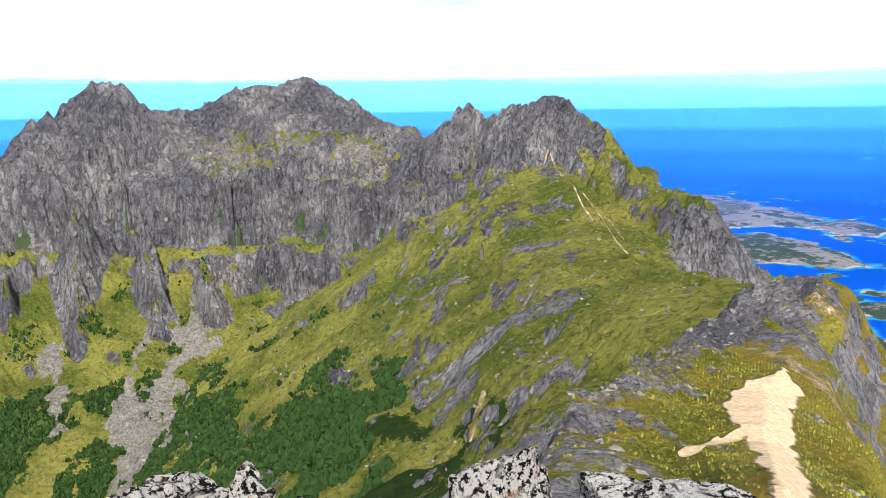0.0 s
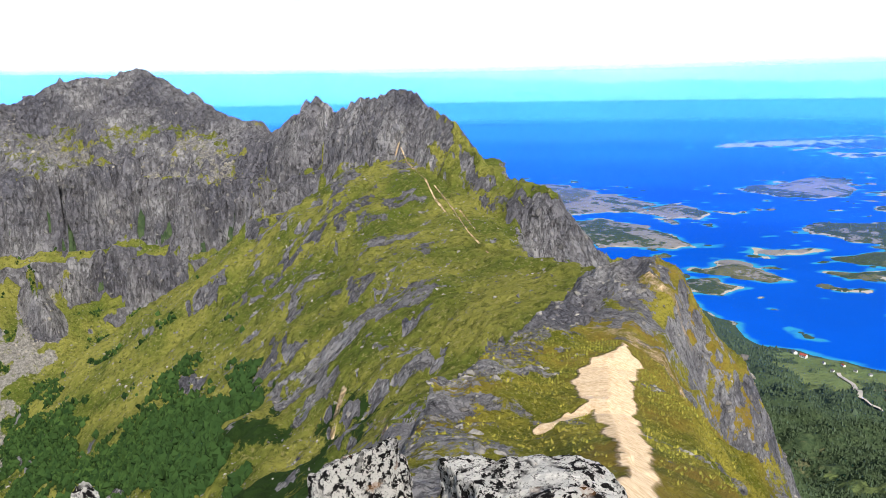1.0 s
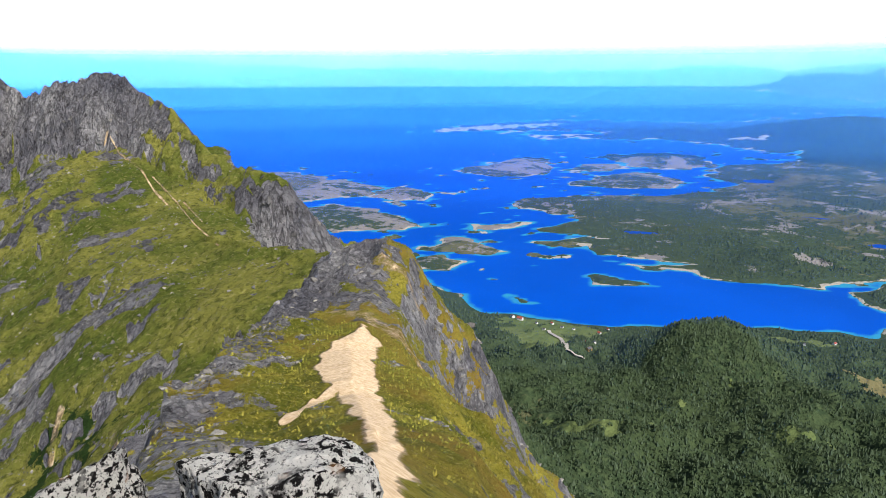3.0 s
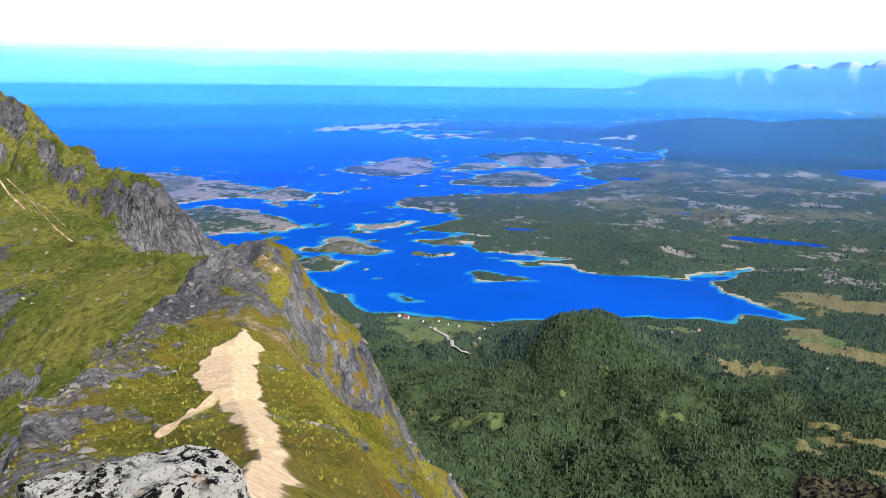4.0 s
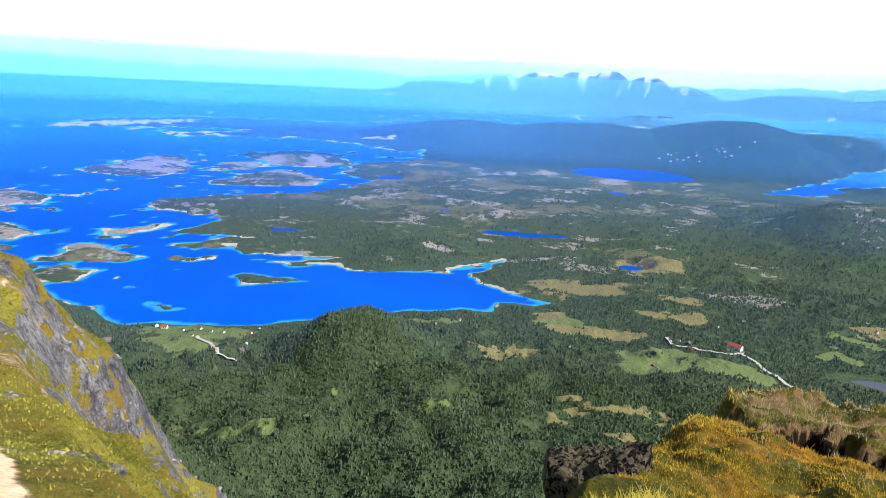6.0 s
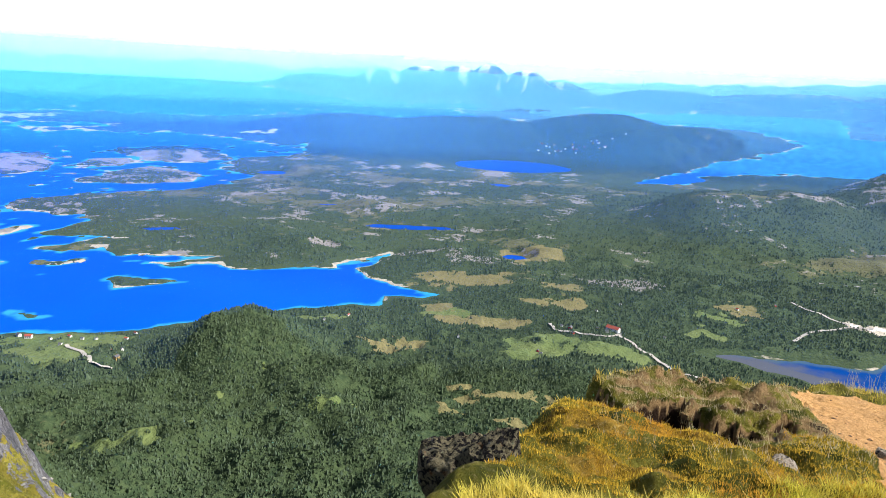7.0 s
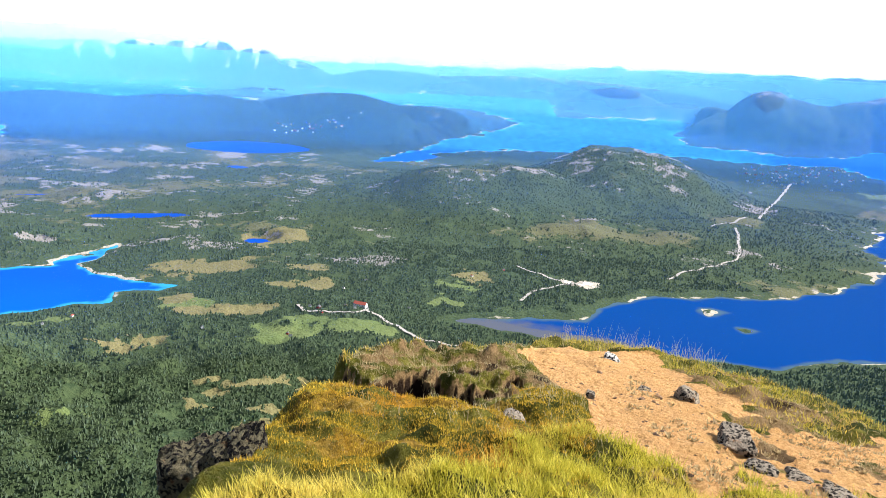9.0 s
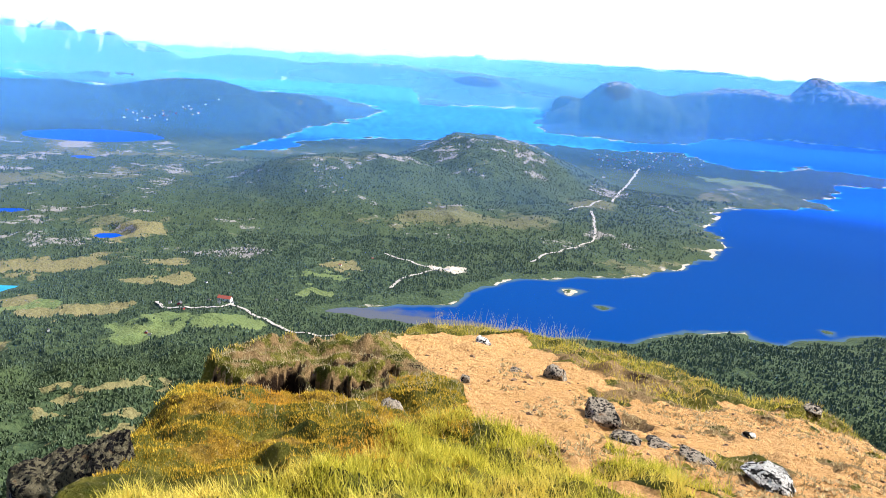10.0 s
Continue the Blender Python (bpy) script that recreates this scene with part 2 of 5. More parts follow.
def shore_distance(x, y, outline):
    """Metres inside the outline (outside: minus)."""
    best, inside = np.full(x.shape, 1e12), np.zeros(x.shape, bool)
    for (ax, ay), (bx, by) in zip(outline, outline[1:] + outline[:1]):
        dx, dy = bx - ax, by - ay
        t = np.clip(((x - ax) * dx + (y - ay) * dy) / max(dx * dx + dy * dy, 1e-9), 0, 1)
        best = np.minimum(best, (x - ax - t * dx) ** 2 + (y - ay - t * dy) ** 2)
        if ay != by:
            inside ^= ((ay > y) != (by > y)) & (x < ax + (y - ay) * dx / dy)
    return np.where(inside, 1, -1) * np.sqrt(best)


# coasts, metres east and north of the summit
BAY_SOUTH = [(665,1360),(655,1050),(630,860),(680,800),(710,750),(740,710),(805,680),(830,640),(865,590),(880,575),(905,585),(930,570),(975,520),(1010,480),(1055,480),(1080,435),(1120,405)]
BAY_NORTH = [(1125,455),(1140,505),(1155,565),(1195,610),(1340,615),(1230,655),(1180,650),(1145,705),(1085,755),(1090,840),(1050,890),(1015,985),(1070,905),(1125,880),(1085,950),(1045,1040),(1080,1090),(1000,1155),(995,1215),(1075,1185),(1160,1150),(1080,1285),(1135,1310),(1255,1320),(1290,1405),(1250,1485),(1265,1620),(1415,1655),(1620,1560),(1825,1435)]
SOUND = [(2015,1475),(2150,1510),(2180,1635),(2350,1790),(2535,1785),(2740,1655),(2940,1785),(2845,1875),(2855,2015),(2800,2245),(2635,2500),(2295,2795),(2330,2860),(2715,2620),(2515,2845),(2260,3040),(1990,3220)]
CAPE = [(2295,3220),(2680,3035),(2985,2710),(3180,2475),(3535,2155),(3705,1855),(3755,1540),(3930,1320),(4125,1075),(4300,500),(4350,0)]
FJORD = [(4300,-200),(4110,-395),(3795,-185),(3565,35),(3405,80),(2910,330),(3040,65),(3265,50),(3460,-300),(3505,-790),(3495,-1130),(3365,-1460),(3350,-1780),(3120,-1835),(3000,-1905),(2960,-2135),(3025,-2235),(2895,-2370),(2785,-2470),(2700,-2595)]
EAST_BAY = [(2630,-2345),(2690,-2160),(2540,-2025),(2435,-1845),(2270,-1830),(2255,-1610),(2170,-1345),(1830,-1085),(1720,-1070),(1620,-1025),(1460,-885),(1385,-780),(1295,-645),(1265,-485),(1220,-350),(1165,-295),(1080,-230),(1080,-140),(1045,-50),(1035,-20),(1015,-90),(980,-180),(940,-370),(930,-480),(965,-540),(985,-675),(955,-665),(925,-725),(945,-785),(965,-920),(1070,-1290)]
MAINLAND = BAY_SOUTH + BAY_NORTH + SOUND + CAPE + FJORD + EAST_BAY + [(1400,-2500),(0,-3200),(-2500,-2500),(-2600,0),(-1600,1300),(-300,1500),(300,1500)]
FAR_EAST = [(4270,-605),(4250,-905),(4245,-1345),(4155,-1355),(3995,-1225),(3755,-1205),(3680,-1305),(3485,-1815),(3580,-2180),(3490,-2480),(3310,-2675),(3225,-2825),(2865,-3210),(3300,-3500),(4800,-1200),(4850,-600)]
FAR_NORTH = [(3625,2915),(3865,2570),(3910,2270),(4045,1920),(4295,1455),(4335,1300),(4120,1490),(4055,1270),(4125,1075),(4205,860),(4375,585),(4475,895),(4535,730),(4510,495),(4665,280),(4860,300),(4500,1900),(3760,3050)]
FAR_SKERRIES = [(4480,500),(4585,140),(4680,500)]
ISLANDS = {
    "long": [(1550,2320),(1695,2390),(1820,2385),(1950,2445),(2040,2385),(1880,2120),(1670,2040),(1585,2140)],
    "pale": [(1875,2085),(2045,2155),(2185,2105),(2165,1995),(1975,1990)],
    "dome": [(1670,1830),(1920,1905),(2095,1900),(2080,1745),(1995,1590),(1845,1575),(1710,1700)],
    "back": [(2240,2255),(2465,2205),(2580,2005),(2455,1815),(2295,1835),(2170,1970)],
    "bay": [(900,935),(940,925),(960,865),(960,825),(930,840),(900,890)],
    "skerry": [(710,915),(720,885),(720,855),(705,870)],
    "twin": [(755,1295),(805,1300),(865,1335),(915,1320),(905,1240),(895,1155),(850,1170),(805,1230)],
    "fan": [(720,1230),(775,1210),(795,1135),(755,1130),(710,1090),(685,1140)],
    "islet": [(1160,-450),(1180,-480),(1200,-470),(1190,-445)],
    "holm": [(1075,-480),(1085,-505),(1100,-490),(1090,-475)],
    "reef": [(970,-830),(985,-855),(1005,-845),(990,-820)],
    "thin": [(975,1400),(1035,1410),(1135,1390),(1095,1355),(1005,1345)],
}
WEST_ISLES = {
    "outer": [(850,2655),(955,2700),(1060,2505),(1100,2265),(1125,2095),(1000,1980),(875,1985),(735,1955),(755,2240)],
    "inner": [(720,1890),(840,1895),(900,1780),(915,1655),(895,1495),(835,1480),(740,1510),(675,1590),(650,1670)],
    "north": [(965,1960),(1085,2035),(1210,2120),(1190,1890),(1095,1795),(1040,1855),(1025,1920)],
    "speck": [(1005,1875),(1030,1835),(1010,1750),(970,1760)],
    "bar": [(1210,1925),(1270,1875),(1220,1860)],
}
# lakes: x, y, half length, half width, bearing of the length
LAKES = [(1607,666,34,117,67),(1435,368,30,31,75),(1755,972,30,69,60),(2999,837,140,263,74),(2484,704,60,45,74),(1261,1124,20,42,48),(1286,719,11,29,60),(2225,1488,53,51,56)]

# hills: bearing, distance, bearing and distance of half its spread, height of the top above the eye in degrees, raggedness
HILLS = [
    (54, 830, 9, 150, -18.6, 0.2),
    (62, 3800, 8, 260, -2.9, 0.12), (72, 3800, 9, 300, -2.6, 0.12), (82, 3860, 8, 300, -1.9, 0.12), (89, 3880, 6, 260, -2.6, 0.12), (85, 3560, 6, 230, -3.0, 0.12),
    (92, 2150, 8, 380, -7.1, 0.25), (97, 2250, 8, 380, -6.9, 0.25), (103.5, 2650, 9, 480, -4.7, 0.3),
    (109, 4300, 6, 300, -0.9, 0.1), (113.2, 4300, 3.4, 330, 0.2, 0.14), (118, 4350, 9, 380, -0.35, 0.12), (123, 4380, 9, 380, 0.2, 0.12), (126.7, 4500, 2.8, 260, 1.2, 0.14), (131, 4450, 12, 300, 0.5, 0.12), (102.6, 4560, 4, 120, 0.1, 0.15), (98, 4740, 16, 90, 0.5, 0.1),
    (61.5, 4710, 5.0, 48, 0.1, 0.05), (64.4, 4710, 3.4, 48, 0.75, 0.05), (67.4, 4700, 3.2, 48, 1.15, 0.05), (70.2, 4710, 3.0, 48, 1.3, 0.05), (72.6, 4715, 2.6, 48, 1.5, 0.05), (75.4, 4705, 3.0, 48, 1.2, 0.05), (78.0, 4710, 3.4, 48, 0.5, 0.05), (79, 4630, 4, 60, 0.1, 0.1), (86, 4660, 7, 60, 0.3, 0.1), (60, 4740, 6, 60, 0.2, 0.2), (76, 4320, 5, 110, -1.7, 0.3),
]


def bearing_of(x, y):
    return np.degrees(np.arctan2(x, y))


def lowland(x, y):
    """Height, and metres inland."""
    r = np.hypot(x, y)
    k = r / far_off(r)
    s = np.clip(r / 1500, 0.4, 2.0)
    wx, wy = x + 22 * s * fbm(x / 90, y / 90, 4, 3), y + 22 * s * fbm(x / 90, y / 90, 4, 11)
    inland = shore_distance(wx, wy, MAINLAND)
    for outline in (FAR_EAST, FAR_NORTH, FAR_SKERRIES, *ISLANDS.values(), *WEST_ISLES.values()):
        inland = np.maximum(inland, shore_distance(wx, wy, outline))
    # loose skerries off the coasts
    loose = fbm(x / 70, y / 70, 4, 23) - 0.62
    inland = np.where((inland < 0) & (inland > -150) & (r > 1100) & (x > 500) & (y > 1000), np.maximum(inland, loose * 60), inland)
    roll = smooth(inland, 0, 160)
    h = np.clip(inland * 0.15, -8, 3.5) + roll * (6 + 16 * np.maximum(fbm(x / 260, y / 260, 6, 31, 0.52) + 0.25, 0))
    z = sea_level(r) + h * k
    b = bearing_of(x, y)
    for hb, hr, sb, sr, top, rag in HILLS:
        d = np.sqrt(((b - hb) / sb) ** 2 + ((r - hr) / sr) ** 2)
        near = d < 1.6
        if not near.any():
            continue
        peak = EYE + hr * math.tan(radians(top)) - float(sea_level(hr))
        bulge = np.zeros_like(z)
        xs, ys = x[near], y[near]
        dn = d[near] + rag * 0.5 * fbm(xs / (sr * 0.9), ys / (sr * 0.9), 6, 41)
        bulge[near] = peak * (1 - smooth(dn, 0.1, 1.3)) * (1 + rag * 0.35 * ridged(xs / (sr * 0.5), ys / (sr * 0.5), 5, 51))
        if hr > 4650:
            z = np.where(bulge > 2, np.maximum(z, sea_level(r) + bulge), z)
            continue
        z = np.maximum(z, np.where(inland > 0, sea_level(r) + (z - sea_level(r)) * 0.35 + bulge * smooth(inland, -5, np.where(r > 4300, 90, 60 + 0.035 * r)), z))
    for lx, ly, la, lb, turn in LAKES:
        u = (x - lx) * math.sin(radians(turn)) + (y - ly) * math.cos(radians(turn))
        v = (x - lx) * math.cos(radians(turn)) - (y - ly) * math.sin(radians(turn))
        e = np.sqrt((u / la) ** 2 + (v / lb) ** 2) + 0.25 * fbm(x / (lb * 2), y / (lb * 2), 3, 61)
        basin = sea_level(r) + 7 * k
        z = np.where(e < 1.8, basin + (z - basin) * smooth(e, 1.05, 1.8) - 5 * (1 - smooth(e, 0.85, 1.05)), z)
    return z, inland


# the long crest across the cirque: bearing, height above the eye, distance
CREST = [(-44,-9,740),(-36,-7,770),(-31.5,-5.5,800),(-30.2,-3.4,810),(-28.8,-.8,820),(-26.2,0.6,840),(-25,1.65,850),(-23.2,1.65,850),(-21.2,-.4,870),(-18,-.3,880),(-15.2,1.2,885),(-12.5,1.35,885),(-10.2,2.0,880),(-6.9,-.2,830),(-4,-1.8,770),(-1.4,-3,715),(0.6,-1.4,665),(2.1,.2,640),(3.4,-1.5,620),(5.3,-.5,585),(7.2,-.3,570),(8.1,.2,562),(9.2,.2,556),(9.9,-.5,545),(11.2,-1.5,530),(12.7,-2.6,505),(14.2,-4.9,470),(16.2,-6.5,440),(18.2,-7.1,415),(20,-7.6,400)]
# slope and width of the cap, then the upper and lower cliffs, then the slope below
SHAPE = [(.75,50,30,15,.46)] * 4 + [(1.0,64,55,12,.52)] * 4 + [(.55,115,56,18,.56),(.5,130,60,26,.60)] + [(.55,150,55,28,.60)] * 3 + [(.55,120,50,26,.6),(.5,100,45,24,.6),(.5,70,45,22,.62)] + [(1.5,22,46,8,.66)] * 3 + [(1.45,14,13,0,.82)] * 6 + [(1.2,14,6,0,.70),(1.0,14,4,0,.62),(.8,14,3,0,.6)] + [(.8,14,4,0,.7),(1.2,8,8,0,1.2)]


def on_bearing(b, e, d):
    return d * math.sin(radians(b)), d * math.cos(radians(b)), EYE + d * math.tan(radians(e))


def along(points, x, y):
    """Yields, for every stretch of a line, the distance from it, the signed distance (right: plus), the share of the way and the run."""
    run = 0.0
    for i, (p, q) in enumerate(zip(points, points[1:])):
        dx, dy = q[0] - p[0], q[1] - p[1]
        n = math.hypot(dx, dy)
        t = np.clip(((x - p[0]) * dx + (y - p[1]) * dy) / (n * n), 0, 1)
        ox, oy = x - p[0] - t * dx, y - p[1] - t * dy
        yield i, np.hypot(ox, oy), (ox * dy - oy * dx) / n, t, run + t * n
        run += n


BUTTRESSES = [[(-27.0,-5.5,740),(-27.4,-9.5,690),(-27.6,-13.6,640)],[(-22.6,-8.0,715),(-22.4,-10.5,680),(-22.2,-13.4,640)],[(-31.5,-8.0,740),(-32,-14,650)],[(-18.6,-9.6,690),(-18.4,-11.8,655)]]


def massif(x, y):
    line = [on_bearing(*c) for c in CREST]
    wob = 9 * fbm(x / 46, y / 46, 4, 71) + 26 * fbm(x / 170, y / 170, 3, 73)
    z, s_min, u = np.full(x.shape, -1e3), np.full(x.shape, 1e9), np.zeros(x.shape)
    for i, s, _, t, run in along(line, x, y):
        near = s < s_min
        s_min, u = np.where(near, s, s_min), np.where(near, run, u)
    rib = 13 * ridged(u / 40, s_min / 120, 4, 81, 0.55) + 4 * perlin(u / 9, s_min / 60, 85) - 4
    fade = smooth(s_min, 4, 45)
    rough = (wob + rib * (1 - smooth(s_min / np.interp(bearing_of(x, y), [-3, 4], [165, 75]), 0.85, 1.2))) * fade
    for i, s, g, t, run in along(line, x, y):
        a, w, h1, h2, m = (np.asarray(SHAPE[i])[:, None] * (1 - t.ravel()) + np.asarray(SHAPE[i + 1])[:, None] * t.ravel()).reshape(5, *t.shape)
        q = np.maximum(s + rough, 0)
        m = np.where(g < -2, 1.25, m)
        drop = a * np.minimum(q, w) + m * np.maximum(q - w, 0) + h1 * smooth(q, w, w + 16) + h2 * smooth(q, w + 36, w + 46)
        z = np.maximum(z, line[i][2] * (1 - t) + line[i + 1][2] * t - drop)
    for foot in BUTTRESSES:
        pts = [on_bearing(*p) for p in foot]
        for i, s, g, t, run in along(pts, x, y):
            z = np.maximum(z, pts[i][2] * (1 - t) + pts[i + 1][2] * t - 2.6 * np.maximum(s + 0.4 * wob + 0.4 * rib, 0))
    z = z + 6.5 * fbm(u / 24, z / 15, 4, 97) * (1 - smooth(s_min / np.interp(bearing_of(x, y), [-3, 4], [190, 90]), 0.7, 1.1)) * smooth(s_min, 2, 20)
    z = z + 1.3 * fbm(u / 7, z / 4.5, 3, 99) * (1 - smooth(s_min / np.interp(bearing_of(x, y), [-3, 4], [190, 70]), 0.7, 1.1)) * smooth(s_min, 2, 12)
    notch = 4.5 * ridged(u / 17, s_min / 40, 4, 91) * smooth(s_min, 60, 0)
    return z + notch - 3 + 2.2 * fbm(x / 14, y / 14, 3, 95), s_min


SPUR = [(9.0,-5.0,525),(11.9,-9.7,405),(15.2,-12.5,325),(19.5,-13.4,275),(23.4,-14.2,245),(27,-19,215),(25,-21,180)]


def spur(x, y):
    """The grassy spur that runs down from the peak to the pass, and the wooded shoulder behind it."""
    line = [on_bearing(*c) for c in SPUR]
    z = np.full(x.shape, -1e3)
    wob = 12 * fbm(x / 55, y / 55, 5, 101)
    for i, s, g, t, run in along(line, x, y):
        q = np.maximum(s + wob * smooth(s, 3, 30), 0)
        left = 0.22 * np.minimum(q, 45) + 0.68 * np.maximum(q - 45, 0)
        flat = 8 + 72 * (1 - smooth(bearing_of(x, y), 15.5, 19.5))
        right = 0.08 * np.minimum(q, flat) + 2.1 * np.maximum(q - flat, 0)
        z = np.maximum(z, line[i][2] * (1 - t) + line[i + 1][2] * t - np.where(g > 0, left, right))
    back = [on_bearing(19.4,-7.4,415), on_bearing(20.6,-8.2,400), on_bearing(21.8,-11.6,405), on_bearing(26,-12.8,440), on_bearing(30,-17,470)]
    for i, s, g, t, run in along(back, x, y):
        z = np.maximum(z, back[i][2] * (1 - t) + back[i + 1][2] * t - 1.5 * np.maximum(s + wob * 0.5 * smooth(s, 2, 20), 0))
    return z + 2.2 * ridged(x / 24, y / 24, 4, 103)


# the near ridge with its trail: x, y, height below the eye
TRAIL = [(1.5,3.2,-2.7),(3.0,7.0,-5.0),(10,19.6,-11.7),(17,36,-18.0),(23.2,49.8,-20.9),(31,63,-23.6),(38,74,-23.2),(45,83.6,-21.2),(50,93,-24),(58,112,-40),(62,140,-62),(66,175,-76)]
EDGE = [(4.0,24,-13.6),(6.1,34.5,-17.2),(12.6,50.5,-20.8),(18.5,59,-22.3),(26,73.6,-24.4),(36,82.5,-24.0),(41,88,-23.4)]


def ridge(x, y):
    z, far = np.full(x.shape, -1e3), np.full(x.shape, 1e9)
    wob = 1.7 * fbm(x / 9, y / 9, 4, 111) + 3.0 * fbm(x / 30, y / 30, 3, 113)
    for line, left, right in ((TRAIL, ((3.0, .12), (10, .42), (1e3, 2.1)), ((3, .6), (8, 2.2), (60, 1.6), (1e3, 1.2))), (EDGE, ((1.0, .5), (1e3, 2.3)), ((8, .10), (14, 1.5), (1e3, 2.0)))):
        for i, s, g, t, run in along(line, x, y):
            q = np.maximum(s + wob * smooth(s, 2, 14), 0)
            far = np.minimum(far, s)
            if line is TRAIL:
                q = q * np.where(g < 0, np.interp(np.hypot(x, y), [12, 38], [2.6, 1.0]), np.interp(np.hypot(x, y), [8, 16, 28, 50, 85], [1.6, 1.1, 0.7, 0.6, 1.0]))
            drop = 0.0
            for side, sign in ((left, -1), (right, 1)):
                d, a = 0.0, 0.0
                for edge, slope in side:
                    d = d + slope * np.clip(q - a, 0, edge - a)
                    a = edge
                drop = drop + np.where((g < 0) == (sign < 0), d, 0)
            z = np.maximum(z, EYE + line[i][2] * (1 - t) + line[i + 1][2] * t - drop)
    calm = np.full(x.shape, 1e9)
    for i, s, g, t, run in along(TRAIL[:7], x, y):
        calm = np.minimum(calm, s)
    calm = 0.12 + 0.88 * smooth(calm, 2.0, 6.0)
    r = np.hypot(x, y)
    knob = smooth(r, 66, 80) * (1 - smooth(r, 100, 112))
    return z + calm * 0.5 * fbm(x / 5, y / 5, 4, 121) + calm * (0.5 + 0.6 * knob) * smooth(r, 20, 35) * 0.8 * ridged(x / 5, y / 5, 4, 123) - 0.8 * knob, far


def own_mountain(x, y):
    r = np.hypot(x, y)
    wob = 1 + (0.16 - 0.10 * smooth(bearing_of(x, y), 66, 76)) * fbm(x / 60, y / 60, 4, 131)
    return np.interp(r * wob, [0, 8, 60, 150, 300, 450, 600, 800, 1000, 1300], [345, 340, 262, 185, 125, 78, 58, 34, 10, -40])


def height(x, y):
    """Height, metres inland, height of the massif's rock, share of the near ridge."""
    z, inland = lowland(x, y)
    r = np.hypot(x, y)
    own = own_mountain(x, y) + smooth(r, 60, 400) * (9 * fbm(x / 170, y / 170, 4, 141) + 13 * (ridged(x / 150, y / 150, 3, 145, 0.4) - 0.7) * smooth(r, 330, 520) * (1 - smooth(r, 600, 740)))
    close = r < 1400
    z[close] = np.maximum(z[close], own[close] * smooth(inland[close], 0, 190) - 12 * (inland[close] < 0))
    box = (r < 1300) & (x < 420) & (y > 60)
    if box.any():
        m, _ = massif(x[box], y[box])
        z[box] = np.maximum(z[box], np.maximum(m, spur(x[box], y[box])))
    box = (r < 330) & (y > -60)
    if box.any():
        z[box] = np.maximum(z[box], ridge(x[box], y[box])[0])
    return z, inland


def sheet(name, bearings, distances, material, kind, label, category):
    """A piece of ground laid out on bearings and distances from the summit; returns its grid and mesh."""
    b, r = np.meshgrid(np.radians(bearings), distances)
    x, y = r * np.sin(b), r * np.cos(b)
    z, inland = height(x.ravel(), y.ravel())
    return x, y, z.reshape(x.shape), inland.reshape(x.shape)


def lay(name, x, y, z, material, layers, closed=False):
    rows, cols = x.shape
    i = np.arange(rows * cols).reshape(rows, cols)
    a, b_, c, d = i[:-1, :-1], i[:-1, 1:], i[1:, 1:], i[1:, :-1]
    quads = np.stack([a, d, c, b_], -1).reshape(-1, 4)
    if closed:
        quads = np.concatenate([quads, np.stack([i[:-1, -1], i[1:, -1], i[1:, 0], i[:-1, 0]], -1)])
    me = bpy.data.meshes.new(name)
    me.vertices.add(rows * cols)
    me.vertices.foreach_set("co", np.stack([x, y, z], -1).astype(np.float32).ravel())
    me.loops.add(len(quads) * 4)
    me.loops.foreach_set("vertex_index", quads.astype(np.int32).ravel())
    me.polygons.add(len(quads))
    me.polygons.foreach_set("loop_start", np.arange(0, len(quads) * 4, 4, dtype=np.int32))
    me.polygons.foreach_set("use_smooth", np.ones(len(quads), bool))
    me.update(calc_edges=True)
    for layer, values in layers.items():
        at = me.color_attributes.new(layer, "FLOAT_COLOR", "POINT")
        rgba = np.ones((rows * cols, 4), np.float32)
        for k, v in enumerate(values):
            rgba[:, k] = np.broadcast_to(v, x.shape).ravel()
        at.data.foreach_set("color", rgba.ravel())
    me.materials.append(material)
    return new(name, me)


def normals(x, y, z):
    """Upright normals of a grid, as long as the cells are large."""
    p = np.stack([x, y, z], -1)
    return np.cross(np.gradient(p, axis=0), np.gradient(p, axis=1))


def steepness(x, y, z):
    """Fall of the ground, metres a metre."""
    n = normals(x, y, z)
    return np.hypot(n[..., 0], n[..., 1]) / np.maximum(np.abs(n[..., 2]), 1e-9)


def blurred(v, k):
    """Mean over a square of 2k + 1 cells of a grid."""
    for axis in (0, 1):
        pad = [(0, 0), (0, 0)]
        pad[axis] = (k + 1, k)
        t = np.cumsum(np.pad(v, pad, mode="edge"), axis=axis)
        n = 2 * k + 1
        v = (t[n:] - t[:-n]) / n if axis == 0 else (t[:, n:] - t[:, :-n]) / n
    return v


def face(bearings, distances, rows):
    """Ground on bearings from the summit, its rows set by the way up the slope, so that cliffs are as finely laid as meadows."""
    b, r = np.meshgrid(np.radians(bearings), distances)
    z = height((r * np.sin(b)).ravel(), (r * np.cos(b)).ravel())[0].reshape(r.shape)
    rise = np.diff(z, axis=0)
    way = np.hypot(np.diff(r, axis=0), rise) / r[1:] * np.where(rise > 0, 1.0, 0.3)
    run = np.concatenate([np.zeros((1, r.shape[1])), np.cumsum(way, axis=0)])
    share = np.linspace(0, 1, rows)
    r = np.stack([np.interp(share * run[-1, k], run[:, k], distances) for k in range(r.shape[1])], 1)
    wide = np.pad(r, ((0, 0), (16, 16)), mode="edge")
    total = np.cumsum(np.pad(wide, ((0, 0), (1, 0))), axis=1)
    r = (total[:, 33:] - total[:, :-33]) / 33
    b = np.broadcast_to(np.radians(bearings), r.shape)
    x, y = r * np.sin(b), r * np.cos(b)
    return x, y, height(x.ravel(), y.ravel())[0].reshape(x.shape)


